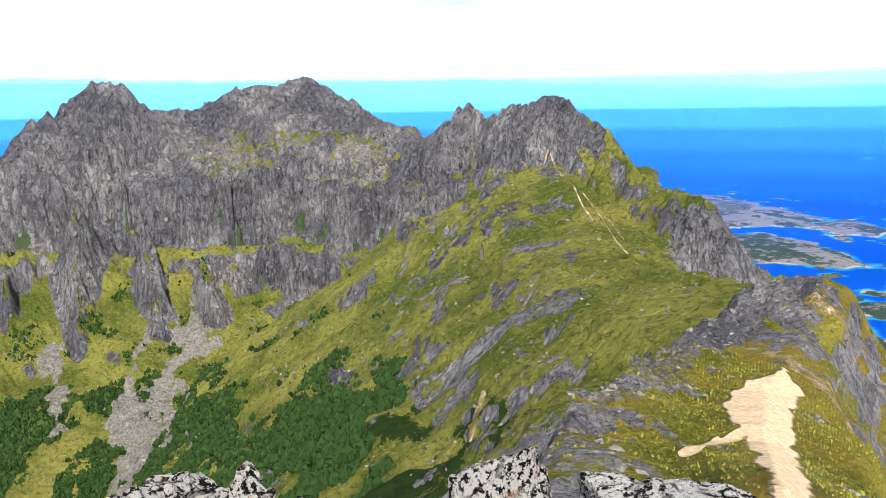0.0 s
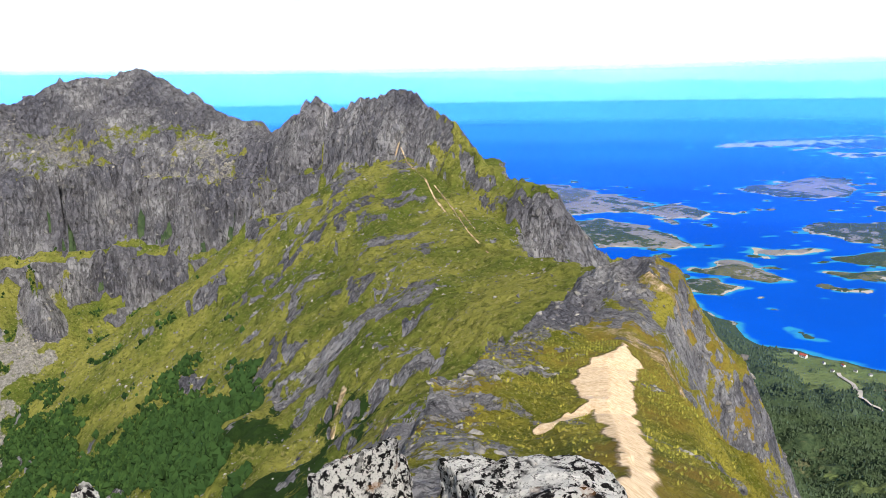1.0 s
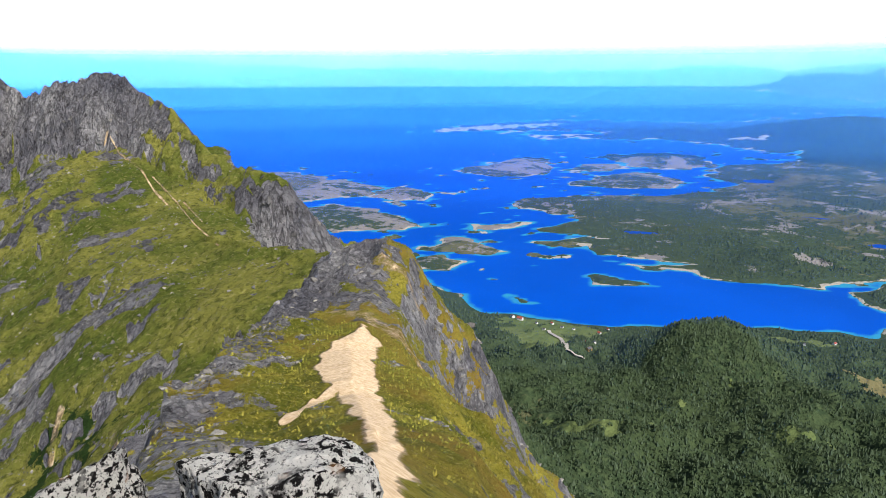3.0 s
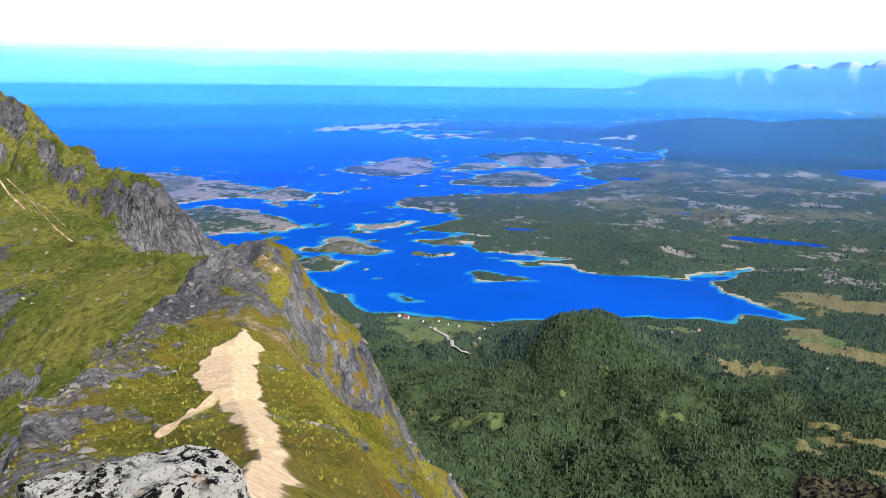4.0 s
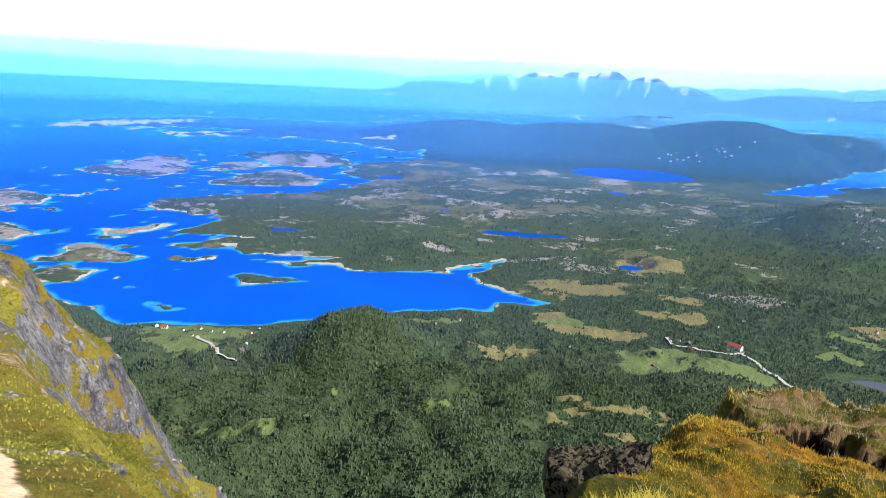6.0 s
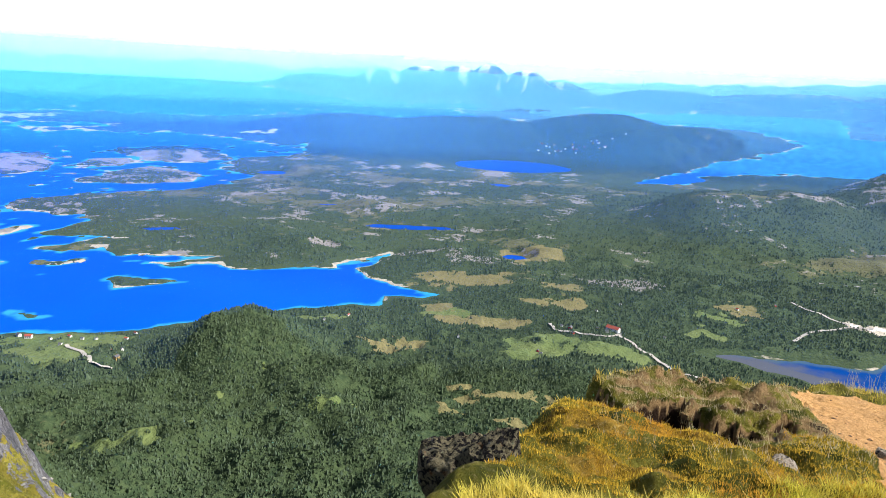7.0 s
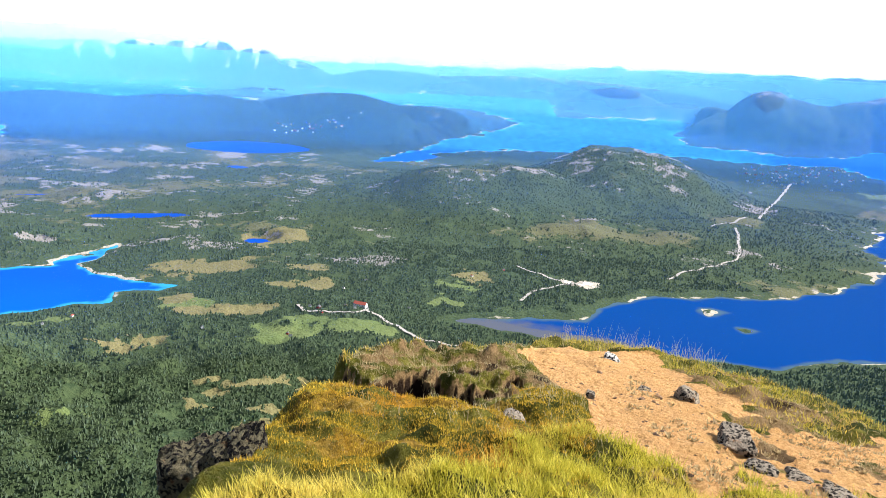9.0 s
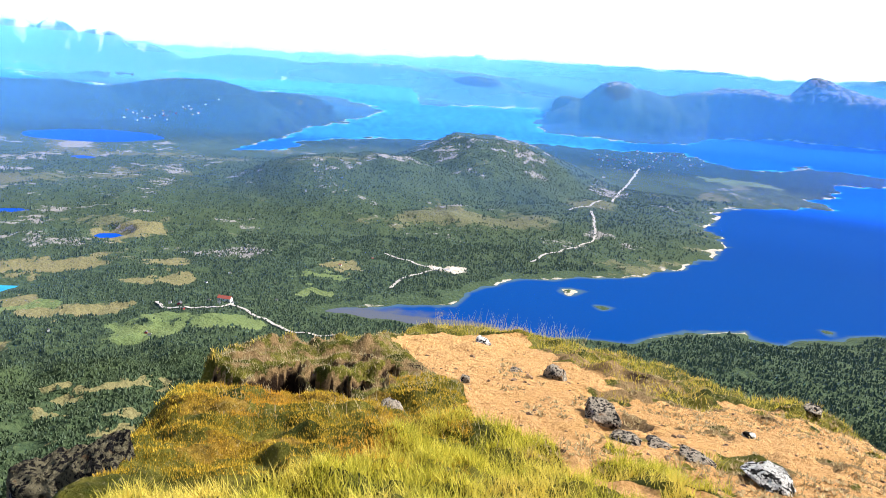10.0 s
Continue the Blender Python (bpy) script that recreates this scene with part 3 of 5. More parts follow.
# plan patches: x, y, half length, half width, bearing, what
PATCHES = [(600,690,58,36,40,"field"),(672,708,30,42,43,"field"),(635,770,52,34,40,"field"),(892,515,18,33,59,"field"),(929,174,23,38,79,"field"),(912,94,32,36,84,"field"),(861,182,46,38,78,"field"),(1179,-30,17,49,91,"field"),(2662,-1703,50,159,122,"field"),(1100,-10,18,34,90,"field"),(410,400,14,45,45,"field"),(517,421,10,22,50,"field"),(613,414,6,16,55,"field"),(528,305,6,26,59,"field"),(998,364,24,25,69,"field")]
PATCHES += [(2480,2740,220,30,116,"pale"),(2330,3080,330,34,116,"pale"),(2980,2080,120,20,150,"pale"),(795,355,21,47,65,"mud"),(663,194,14,42,73,"mud"),(668,154,9,30,77,"mud"),(587,198,12,22,71,"mud"),(533,151,10,30,74,"mud"),(1136,216,31,43,79,"mud"),(983,295,29,62,73,"mud"),(1026,381,29,25,69,"mud"),(1228,226,36,42,79,"mud"),(1243,-73,34,31,93,"mud"),(684,136,9,18,78,"mud"),(1211,396,45,87,71,"mud"),(1428,337,60,75,76,"mud"),(1271,-249,14,30,101,"pit")]


def patch_share(x, y, what):
    s = np.zeros(x.shape)
    x, y = x + 34 * fbm(x / 50, y / 50, 6, 251, 0.6), y + 34 * fbm(x / 50, y / 50, 6, 253, 0.6)
    for px, py, la, lb, turn, kind in PATCHES:
        if kind != what:
            continue
        u = (x - px) * math.sin(radians(turn)) + (y - py) * math.cos(radians(turn))
        v = (x - px) * math.cos(radians(turn)) - (y - py) * math.sin(radians(turn))
        s = np.maximum(s, 1 - np.clip(np.sqrt((u / la) ** 2 + (v / lb) ** 2) / 2, 0, 1))
    return s


def openness(x, y):
    """Share of open heath and bog among the woods."""
    return 0.16 + 0.5 * np.maximum(fbm(x / 300, y / 300, 5, 151), 0) + 0.26 * smooth(np.hypot(x, y), 1000, 1700) - 0.4 * smooth(np.hypot(x, y), 3000, 3400) - 0.16 * smooth(bearing_of(x, y), 76, 90) * smooth(np.hypot(x, y), 1250, 1600)


# the wide country
FINE_B = np.concatenate([np.arange(-37, 138, 0.22), np.arange(138, 323, 2.5)])
ROWS_R = np.concatenate([np.geomspace(40, 400, 40)[:-1], np.arange(400, 1500, 9.0), np.arange(1500, 3000, 15.0), np.arange(3000, 4845, 13.0)])
x, y, z, inland = sheet("ground", FINE_B, ROWS_R, None, "", "", "")
r = np.hypot(x, y)
b = bearing_of(x, y)
hidden = smooth(b, -36.6, -35) * (1 - smooth(b, 24, 27)) * smooth(r, 150, 172) * (1 - smooth(r, 1050, 1150))
hidden = np.maximum(hidden, (1 - smooth(r, 120, 165)) * smooth(b, -36.8, -36) * (1 - smooth(b, 78, 79.5)))
fall = steepness(x, y, z)
bare = openness(x, y)
rock = 0.13 + 0.05 * smooth(r, 950, 1300) + 0.45 * np.maximum(fbm(x / 140, y / 140, 5, 155), -0.2) * smooth(r, 1050, 1500) + smooth(fall, 0.55, 1.0) * 0.5 * smooth(r, 1100, 1400)
isles = np.zeros(x.shape)
for outline in (*ISLANDS.values(), *WEST_ISLES.values()):
    isles = np.maximum(isles, smooth(shore_distance(x, y, outline), -40, 10))
rock = (rock + 0.16 * smooth(r, 1250, 1700) - 0.12 * smooth(b, 76, 90) + 0.2 * smooth(z - sea_level(r), 60, 115) * smooth(r, 1500, 1800) * (1 - smooth(r, 2900, 3100))) * (1 - 0.75 * smooth(r, 3000, 3300)) + 0.20 * isles
rock = np.where(r > 4050, 0.55 * smooth(np.degrees(np.arctan2(z - EYE, r)), -0.6, 0.6), rock)
wide = (x, y, z, inland, rock)
shore = np.maximum((1 - smooth(np.abs(inland - 3), 2, 5 + r * 0.0045)) * smooth(r, 700, 1400) * (0.62 + 0.6 * fbm(x / 120, y / 120, 3, 157)), 2 * patch_share(x, y, "pit"))
snow = smooth(fbm(b / 1.4, z / 150, 4, 261), 0.0, 0.25) * smooth(r, 4480, 4520) * smooth(b, 62, 64) * smooth(b, 79, 77) * smooth(np.degrees(np.arctan2(z - EYE, r)), -0.5, 0.1)
shore = np.maximum(shore, 2 * snow)
shore = np.maximum(shore, 1.2 * patch_share(x, y, "pale"))
cover = (rock, patch_share(x, y, "field"), shore)
more = (patch_share(x, y, "mud"), bare, smooth(r, 2950, 3250) * (1 - smooth(r, 4050, 4200)))
ground = lay("ground", x, y, z - 14 * hidden, LOWLAND, {"cover": cover, "cover_more": more}, closed=True)
tagged(ground, "wooded lowland with bogs, bare rock and pale shores", "ground", kind="structure")

# the sea
sb = np.concatenate([np.arange(-37, 138, 0.7), np.arange(138, 323, 4)])
sr = np.concatenate([np.arange(500, 3000, 20.0), np.arange(3000, 4850, 25.0), [4852]])
bb, rr = np.meshgrid(np.radians(sb), sr)
x, y = rr * np.sin(bb), rr * np.cos(bb)
_, inland = lowland(x.ravel(), y.ravel())
shelf_sheen = smooth(inland.reshape(x.shape), -22, 2)
# far fjord takes the shallows' pale colour to imitate bright sky reflected there
shelf_sheen = np.maximum(shelf_sheen, 0.6 * smooth(np.degrees(bb), 78, 84) * smooth(rr, 3050, 3500) * (1 - smooth(np.degrees(bb), 112, 118)))
water = lay("water", x, y, sea_level(rr), WATER, {"cover": (shelf_sheen, smooth(np.degrees(bb), 80, 88) * (1 - smooth(rr, 2500, 3000)), smooth(inland.reshape(x.shape), -75, -20) * smooth(np.degrees(bb), 90, 92) * (1 - smooth(np.degrees(bb), 104, 108)) * (1 - smooth(rr, 1000, 1120)))}, closed=True)
tagged(water, "deep blue sea with turquoise shallows along the skerries", "sea", kind="structure")

# stone chutes on the massif, by bearing and height
SCREES = [([(-20.6,-0.7),(-16,-3.6),(-11,-5.0),(-7,-5.2)],1.0),([(-8.0,-4.0),(-5.2,-5.0)],1.3),([(-20.0,-16),(-22.5,-20.5),(-25.5,-26),(-27.5,-31)],1.7),([(-22.6,-15),(-24.6,-19.5),(-26.2,-24)],0.9),([(-29.6,-16.5),(-29.2,-19.5),(-29.9,-22)],0.8),([(-19.3,-13),(-20.2,-17)],0.45),([(-17.5,-12.5),(-18.0,-15.5)],0.4),([(-21.0,-17.5),(-22.4,-24)],0.6)]

# worn tracks and bare earth on the massif, by bearing and height
TRACKS = [([(8.3,-3.6),(8.0,-4.6)],0.3),([(8.3,-3.7),(8.9,-5.2),(10.2,-6.3),(11.0,-8.0),(12.0,-9.3)],0.22),([(11.0,-7.0),(12.4,-8.8),(13.6,-10.6),(15.2,-12.3)],0.18),([(13.0,-9.0),(14.2,-10.5)],0.22),([(3.2,-22.5),(2.6,-24.0),(2.0,-26)],0.42),([(6.4,-24.9),(6.5,-26.5)],0.5)]

# the massif across the cirque
x, y, z = face(np.arange(-37, 27.6, 0.11), np.arange(166, 1140, 1.6), 540)
fall = steepness(x, y, blurred(z, 4))
n = fbm(x / 60, y / 60, 5, 161)
aim = np.degrees(np.arctan2(z - EYE, np.hypot(x, y)))
low = smooth(aim + 2.5 * fbm(x / 70, y / 70, 3, 167) + 0.35 * np.maximum(bearing_of(x, y) - 4, 0) - 3.5 * smooth(bearing_of(x, y), -17, -23), -18.5, -25.5)
bb = bearing_of(x, y)
crest_off = massif(x.ravel(), y.ravel())[1].reshape(x.shape)
rock = smooth(fall + 0.25 * n, 0.95, 1.3) + 0.62 * smooth(fbm(x / 34, y / 34, 5, 163), 0.12, 0.5) * smooth(z, 140, 210) * smooth(bearing_of(x, y), -6, 2) + 0.5 * smooth(z, 245, 275) * smooth(bearing_of(x, y), 1.5, -0.5) + 0.4 * smooth(z, 318, 338)
rock = rock + 0.5 * smooth(fbm(x / 11, y / 11, 4, 261) + 0.35 * n, 0.22, 0.5) * smooth(z, 120, 190) * smooth(bb, -14, -6) + 0.35 * smooth(bb, -15, -24) * smooth(aim + 3 * n, -15.5, -12) + 0.6 * (1 - smooth(crest_off, 8, 26)) * smooth(bb, 12, 10)
rock = rock * (1 - 0.5 * smooth(bb, 10.0, 11.5) * (1 - smooth(bb, 16.5, 17.5)) * smooth(crest_off, 5, 12))
scrub = low * (0.50 + 0.5 * fbm(x / 30, y / 30, 4, 165) - 0.35 * smooth(fbm(x / 48, y / 48, 3, 197), 0.05, 0.4)) + 0.1
scree = np.zeros(x.shape)
for streak, wide in SCREES:
    for i, s, g, t, run in along(streak, bb, aim):
        scree = np.maximum(scree, 0.66 * smooth(s + (0.8 * n + 0.9 * fbm(x / 16, y / 16, 4, 169)) * wide, wide, 0.3 * wide))
earth = np.zeros(x.shape)
for streak, wide in TRACKS:
    for i, s, g, t, run in along(streak, bb, aim):
        earth = np.maximum(earth, (0.62 + 0.3 * n) * smooth(s + 0.5 * n * wide, 0.8 * wide, 0.2 * wide))
far_side = (x, y, z, rock, scrub, scree)
far_cells = np.linalg.norm(normals(x, y, z), axis=-1)
mountain = lay("mountain", x, y, z, MASSIF, {"cover": (rock, earth, scrub), "cover_more": (scree, 0 * x, 0 * x)})
tagged(mountain, "jagged grey mountain crest with cliffs above green slopes", "mountain", kind="structure")

# the near ridge
x, y, z, _ = sheet("ridge", np.arange(-37, 80, 0.23), np.concatenate([np.geomspace(3, 15, 50)[:-1], np.arange(15, 70, 0.22), np.geomspace(70, 174, 110)]), None, "", "", "")
fall = steepness(x, y, z)
n = fbm(x / 7, y / 7, 5, 171)
rock = smooth(fall + 1.6 * n, 1.6, 3.0) + 0.55 * smooth(fbm(x / 3.2, y / 3.2, 4, 173) + 0.6 * n, 0.22, 0.6)
path = np.full(x.shape, 1e9)
for i, s, g, t, run in along([(3.0, 7.0), (8.5, 16.0), (11.3, 21.6), (14.3, 28.6), (17.5, 37.1), (19.3, 41.9), (22.2, 48.3), (26.7, 54.3), (29.5, 60)], x, y):
    path = np.minimum(path, s)
half = np.interp(np.hypot(x, y), [0, 24, 32, 41, 50, 60, 65], [0.45, 0.55, 0.85, 1.35, 2.1, 1.7, 0.3])
bend = 0.35 * fbm(x / 3.5, y / 3.5, 4, 177)
earth = smooth(path + bend - half, 0.7, -0.6)
for i, s, g, t, run in along([(18.0, 39.0), (16.0, 37.3), (14.2, 35.6), (11.8, 32.8)], x, y):
    earth = np.maximum(earth, smooth(s + 0.25 * n, 0.75, 0.25))
for i, s, g, t, run in along([(31.0, 68.0), (33.0, 62.0), (36.0, 57.0), (39.5, 52.0)], x, y):
    earth = np.maximum(earth, 0.47 * smooth(s + 2.0 * n, 4.5, 1.0))
for i, s, g, t, run in along([(41.5, 79.0), (43.0, 77.0), (45.0, 75.0)], x, y):
    earth = np.maximum(earth, 0.5 * smooth(s + 1.0 * n, 1.8, 0.6))
rim_of = np.full(x.shape, 1e9)
for i, s, g, t, run in along(EDGE, x, y):
    rim_of = np.minimum(rim_of, s)
knob = smooth(np.hypot(x, y), 68, 80)
rock = rock + (0.55 * smooth(rim_of + 2.5 * n, 5, 1.5) + 0.45 * knob * smooth(-n, -0.5, 0.3) + 0.4 * knob * smooth(bearing_of(x, y), 29.5, 27.5)) * (1 - earth)
heath = smooth(fbm(x / 14, y / 14, 4, 175), -0.3, 0.4)
near_side = (x, y, z, rock, earth, fall)
near_ridge = lay("ridge", x, y, z, RIDGE, {"cover": (rock, earth, 0 * x), "cover_more": (0 * x, heath, 0 * x)})
tagged(near_ridge, "narrow grassy ridge with a worn sandy trail and broken rock", "ridge", kind="structure")

# far ranges along the rim
RANGE_AT, RANGE_TOP = [-60, -30, -22, -10, 10, 25, 40, 55, 70, 80, 88, 97, 106, 118, 130, 160], [1.9, 1.9, 1.75, 1.65, 1.2, 0.6, 0.45, 0.5, 0.7, 0.4, 0.7, 1.1, 1.5, 1.7, 1.8, 2.0]
fb = np.arange(-60, 160, 0.15)
fr = np.array([4780.0, 4800, 4815, 4830, 4842, 4852])
bb, rr = np.meshgrid(np.radians(fb), fr)
bd = np.degrees(bb)
tops = np.interp(fb, RANGE_AT, RANGE_TOP)[None, :] + 0.25 * fbm(bd / 5, bd * 0, 4, 181) + 0.16 * ridged(bd / 2.2, rr / 60, 4, 183, 0.5)
lift = np.array([0, 0.35, 0.75, 1, 0.7, 0.0])[:, None]
z = EYE + rr * np.tan(np.radians(-0.75 + lift * np.maximum(tops + 0.75, 0.3)))
ranges = lay("far_range", rr * np.sin(bb), rr * np.cos(bb), z, MASSIF, {"cover": (0 * bb + 0.8, 0 * bb, 0 * bb), "cover_more": (0 * bb, 0 * bb, 0 * bb)})
tagged(ranges, "hazy far mountain range beyond the sea", "mountain range", kind="structure")

# haze painted as slanting tinted sheets, paler farther off, that thicken upwards from the sea, then thin out over the
# crests
HAZE_SHEETS = [(700, 0.022, 130, 30, (0.03, 0.22, 1.0)), (1700, 0.075, 95, 30, (0.04, 0.25, 1.0)), (2400, 0.11, 90, 30, (0.04, 0.28, 1.0)), (3100, 0.15, 80, 30, (0.05, 0.33, 1.0)), (3750, 0.20, 60, 30, (0.08, 0.44, 1.0)), (4250, 0.30, 50, 30, (0.18, 0.62, 1.0)), (4690, 0.62, 20, 60, (0.48, 0.90, 1.0))]
for hr, thick, foot, slant, tint in HAZE_SHEETS:
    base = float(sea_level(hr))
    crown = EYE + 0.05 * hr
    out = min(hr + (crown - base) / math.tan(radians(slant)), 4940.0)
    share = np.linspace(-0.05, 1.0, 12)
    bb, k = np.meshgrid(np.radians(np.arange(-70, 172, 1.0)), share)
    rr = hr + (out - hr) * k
    haze_sheet = lay("haze", rr * np.sin(bb), rr * np.cos(bb), base + (crown - base) * k, haze_material("haze", tint, thick, base, base + foot, EYE + 0.75 * (crown - EYE), crown, hr), {})
    tagged(haze_sheet, "see-through sheet tinted as thin blue sea haze", "haze", kind="structure")

# ---- pieces in number ----
def crumb(seed, points=14, flat=0.7):
    """An angular stone about one unit across."""
    rs = np.random.default_rng(seed)
    bm = bmesh.new()
    for v in rs.normal(size=(points, 3)):
        v = v / np.linalg.norm(v) * rs.uniform(0.42, 0.58)
        bm.verts.new((v[0], v[1], v[2] * flat))
    hull = bmesh.ops.convex_hull(bm, input=bm.verts)
    loose = [v for v in bm.verts if not v.link_faces]
    bmesh.ops.delete(bm, geom=loose, context="VERTS")
    bmesh.ops.triangulate(bm, faces=bm.faces)
    bm.verts.index_update()
    out = np.array([v.co[:] for v in bm.verts]), np.array([[v.index for v in f.verts] for f in bm.faces])
    bm.free()
    return out


def cone(sides, rings, seed=0, rag=0.12):
    """A crown of stacked rings, (radius, height) each, ending in a point."""
    rs = np.random.default_rng(seed)
    vs, fs = [], []
    for rad, h in rings:
        for k in range(sides):
            a = 2 * math.pi * (k + rs.uniform(-0.2, 0.2)) / sides
            q = rad * (1 + rs.uniform(-rag, rag) * 2)
            vs.append((q * math.cos(a), q * math.sin(a), h + rs.uniform(-rag, rag) * 0.3))
    vs.append((0, 0, 1.0))
    for n in range(len(rings) - 1):
        for k in range(sides):
            a, b = n * sides + k, n * sides + (k + 1) % sides
            fs += [(a, b, b + sides), (a, b + sides, a + sides)]
    last = (len(rings) - 1) * sides
    fs += [(last + k, last + (k + 1) % sides, len(vs) - 1) for k in range(sides)]
    return np.array(vs), np.array(fs)


def scatter(name, places, sizes, templates, material, seed=1, lean=0.15, smooth_faces=False):
    """Many small pieces joined into one mesh, each a turned and scaled copy of a template."""
    rs = np.random.default_rng(seed)
    places, sizes = np.asarray(places, float), np.asarray(sizes, float)
    pick = rs.integers(0, len(templates), len(places))
    allv, allf, base = [], [], 0
    for k, (tv, tf) in enumerate(templates):
        p, s = places[pick == k], sizes[pick == k]
        n = len(p)
        if not n:
            continue
        a = rs.uniform(0, 2 * math.pi, n)
        v = tv[None] * s[:, None, :]
        x = v[..., 0] * np.cos(a)[:, None] - v[..., 1] * np.sin(a)[:, None]
        y = v[..., 0] * np.sin(a)[:, None] + v[..., 1] * np.cos(a)[:, None]
        lx, ly = rs.normal(0, lean, (2, n))
        x, y, z = x + v[..., 2] * lx[:, None], y + v[..., 2] * ly[:, None], v[..., 2] - x * lx[:, None] - y * ly[:, None]
        allv.append((np.stack([x, y, z], -1) + p[:, None, :]).reshape(-1, 3))
        allf.append((tf[None] + (base + np.arange(n) * len(tv))[:, None, None]).reshape(-1, 3))
        base += n * len(tv)
    vs, fs = np.concatenate(allv).astype(np.float32), np.concatenate(allf).astype(np.int32)
    me = bpy.data.meshes.new(name)
    me.vertices.add(len(vs))
    me.vertices.foreach_set("co", vs.ravel())
    me.loops.add(fs.size)
    me.loops.foreach_set("vertex_index", fs.ravel())
    me.polygons.add(len(fs))
    me.polygons.foreach_set("loop_start", np.arange(0, fs.size, 3, dtype=np.int32))
    me.polygons.foreach_set("use_smooth", np.full(len(fs), smooth_faces))
    me.update(calc_edges=True)
    me.materials.append(material)
    return new(name, me)


def choose(weight, n, seed):
    """Indices into a grid, drawn by weight."""
    w = np.clip(weight, 0, None).ravel()
    return np.random.default_rng(seed).choice(w.size, n, replace=False, p=w / w.sum())


STONES = [crumb(s) for s in range(6)]
CHIPS = [crumb(s, 7) for s in range(20, 28)]


def crumb_material(name, a, b, size):
    k = Mat(name)
    col = k.mix(k.island(), a, b)
    col = k.mix(k.ramp(k.noise(size, 5, 0.7), 0.4, 0.65, 0, 0.7), col, tuple(c * 0.45 for c in a))
    return k.done(col, 0.95, k.bump(k.noise(size * 0.6, 5, 0.7), size * 0.5), 0.1)


# blocks and tufts on the near ridge
x, y, z, rock, earth, fall = near_side
r = np.hypot(x, y)
cell = r ** 2 * (r > 9) * (r < 150)
place = choose(cell * smooth(rock, 0.3, 0.65) * (earth < 0.3) * (r > 26), 7500, 3)
size = np.random.default_rng(4).gamma(2.2, 0.22, len(place)).clip(0.12, 1.9)
blocks = scatter("ridge_rocks", np.stack([x, y, z], -1).reshape(-1, 3)[place] - np.stack([0 * size, 0 * size, size * 0.12], -1), np.stack([size, size * 0.8, size * 0.75], -1), STONES, crumb_material("ridge_rock", (0.17, 0.16, 0.155), (0.46, 0.435, 0.40), 0.5), 5, 0.3)
tagged(blocks, "broken grey rock lying on the ridge", "rocks", kind="stuff")

def tussock(seed, n=9):
    """A tuft of leaning blades about one unit across."""
    rs = np.random.default_rng(seed)
    vs, fs = [], []
    for k in range(n):
        a = rs.uniform(0, 2 * math.pi)
        o, w, reach, h = rs.uniform(0, 0.2), rs.uniform(0.07, 0.14), rs.uniform(0.2, 0.5), rs.uniform(0.5, 1.0)
        c, d = math.cos(a), math.sin(a)
        vs += [(c * o - d * w, d * o + c * w, -0.1), (c * o + d * w, d * o - c * w, -0.1), (c * (o + reach), d * (o + reach), h)]
        fs.append((3 * k, 3 * k + 1, 3 * k + 2))
    return np.array(vs), np.array(fs)


TUFTS = [tussock(s) for s in range(6)]
WISPS = [tussock(s, 5) for s in range(10, 18)]


def tuft_material():
    k = Mat("tuft")
    col = k.mix(k.island(), (0.15, 0.165, 0.025), (0.36, 0.33, 0.06))
    return k.done(k.mix(k.ramp(k.noise(14, 4), 0.4, 0.7, 0, 0.6), col, (0.26, 0.17, 0.04)), 0.95, None, 0.1)


place = choose(cell * (earth < 0.25) * smooth(rock, 0.75, 0.25) * (0.4 + np.maximum(fbm(x / 4, y / 4, 3, 191), 0)), 52000, 6)
size = (np.random.default_rng(7).gamma(4, 0.075, len(place)) * np.interp(r.ravel()[place], [9, 40], [0.25, 0.62])).clip(0.04, 0.4)
tufts = scatter("ridge_grass", np.stack([x, y, z], -1).reshape(-1, 3)[place], np.stack([size * 1.3, size * 1.3, size * 0.5], -1), WISPS, tuft_material(), 8, 0.2)
tagged(tufts, "tussocks of yellow-green mountain grass", "grass", kind="stuff")

# blocks on the massif
x, y, z, rock, scrub, scree = far_side
r = np.hypot(x, y)
cell = far_cells * (r < 1000)
place = choose(cell * smooth(rock, 0.3, 0.7), 9000, 9)
size = np.random.default_rng(10).gamma(2.0, 1.3, len(place)).clip(0.8, 8)
crags = scatter("crags", np.stack([x, y, z], -1).reshape(-1, 3)[place] - np.stack([0 * size, 0 * size, size * 0.2], -1), np.stack([size * 0.7, size * 0.7, size * 1.3], -1), CHIPS, crumb_material("crag", (0.12, 0.118, 0.125), (0.34, 0.325, 0.31), 4.0), 11, 0.2)
tagged(crags, "jagged blocks and ribs of grey rock", "rocks", kind="stuff")
place = choose(cell * (z < 300) * (rock < 0.6) * (0.15 + smooth(fbm(x / 45, y / 45, 4, 263), -0.1, 0.4)) * (1 - 0.8 * smooth(scrub, 0.3, 0.6)), 16000, 44)
size = np.random.default_rng(45).gamma(2.2, 0.42, len(place)).clip(0.4, 3.2)
chips = scatter("slope_stones", np.stack([x, y, z], -1).reshape(-1, 3)[place] - np.stack([0 * size, 0 * size, size * 0.1], -1), np.stack([size, size, size * 0.9], -1), CHIPS, crumb_material("slope_stone", (0.16, 0.155, 0.145), (0.52, 0.49, 0.42), 2.0), 46, 0.3)
tagged(chips, "grey stones strewn over the grassy mountainside", "rocks", kind="stuff")
place = choose(cell * smooth(scree, 0.25, 0.5), 2500, 12)
size = np.random.default_rng(13).gamma(2.0, 0.6, len(place)).clip(0.5, 4)
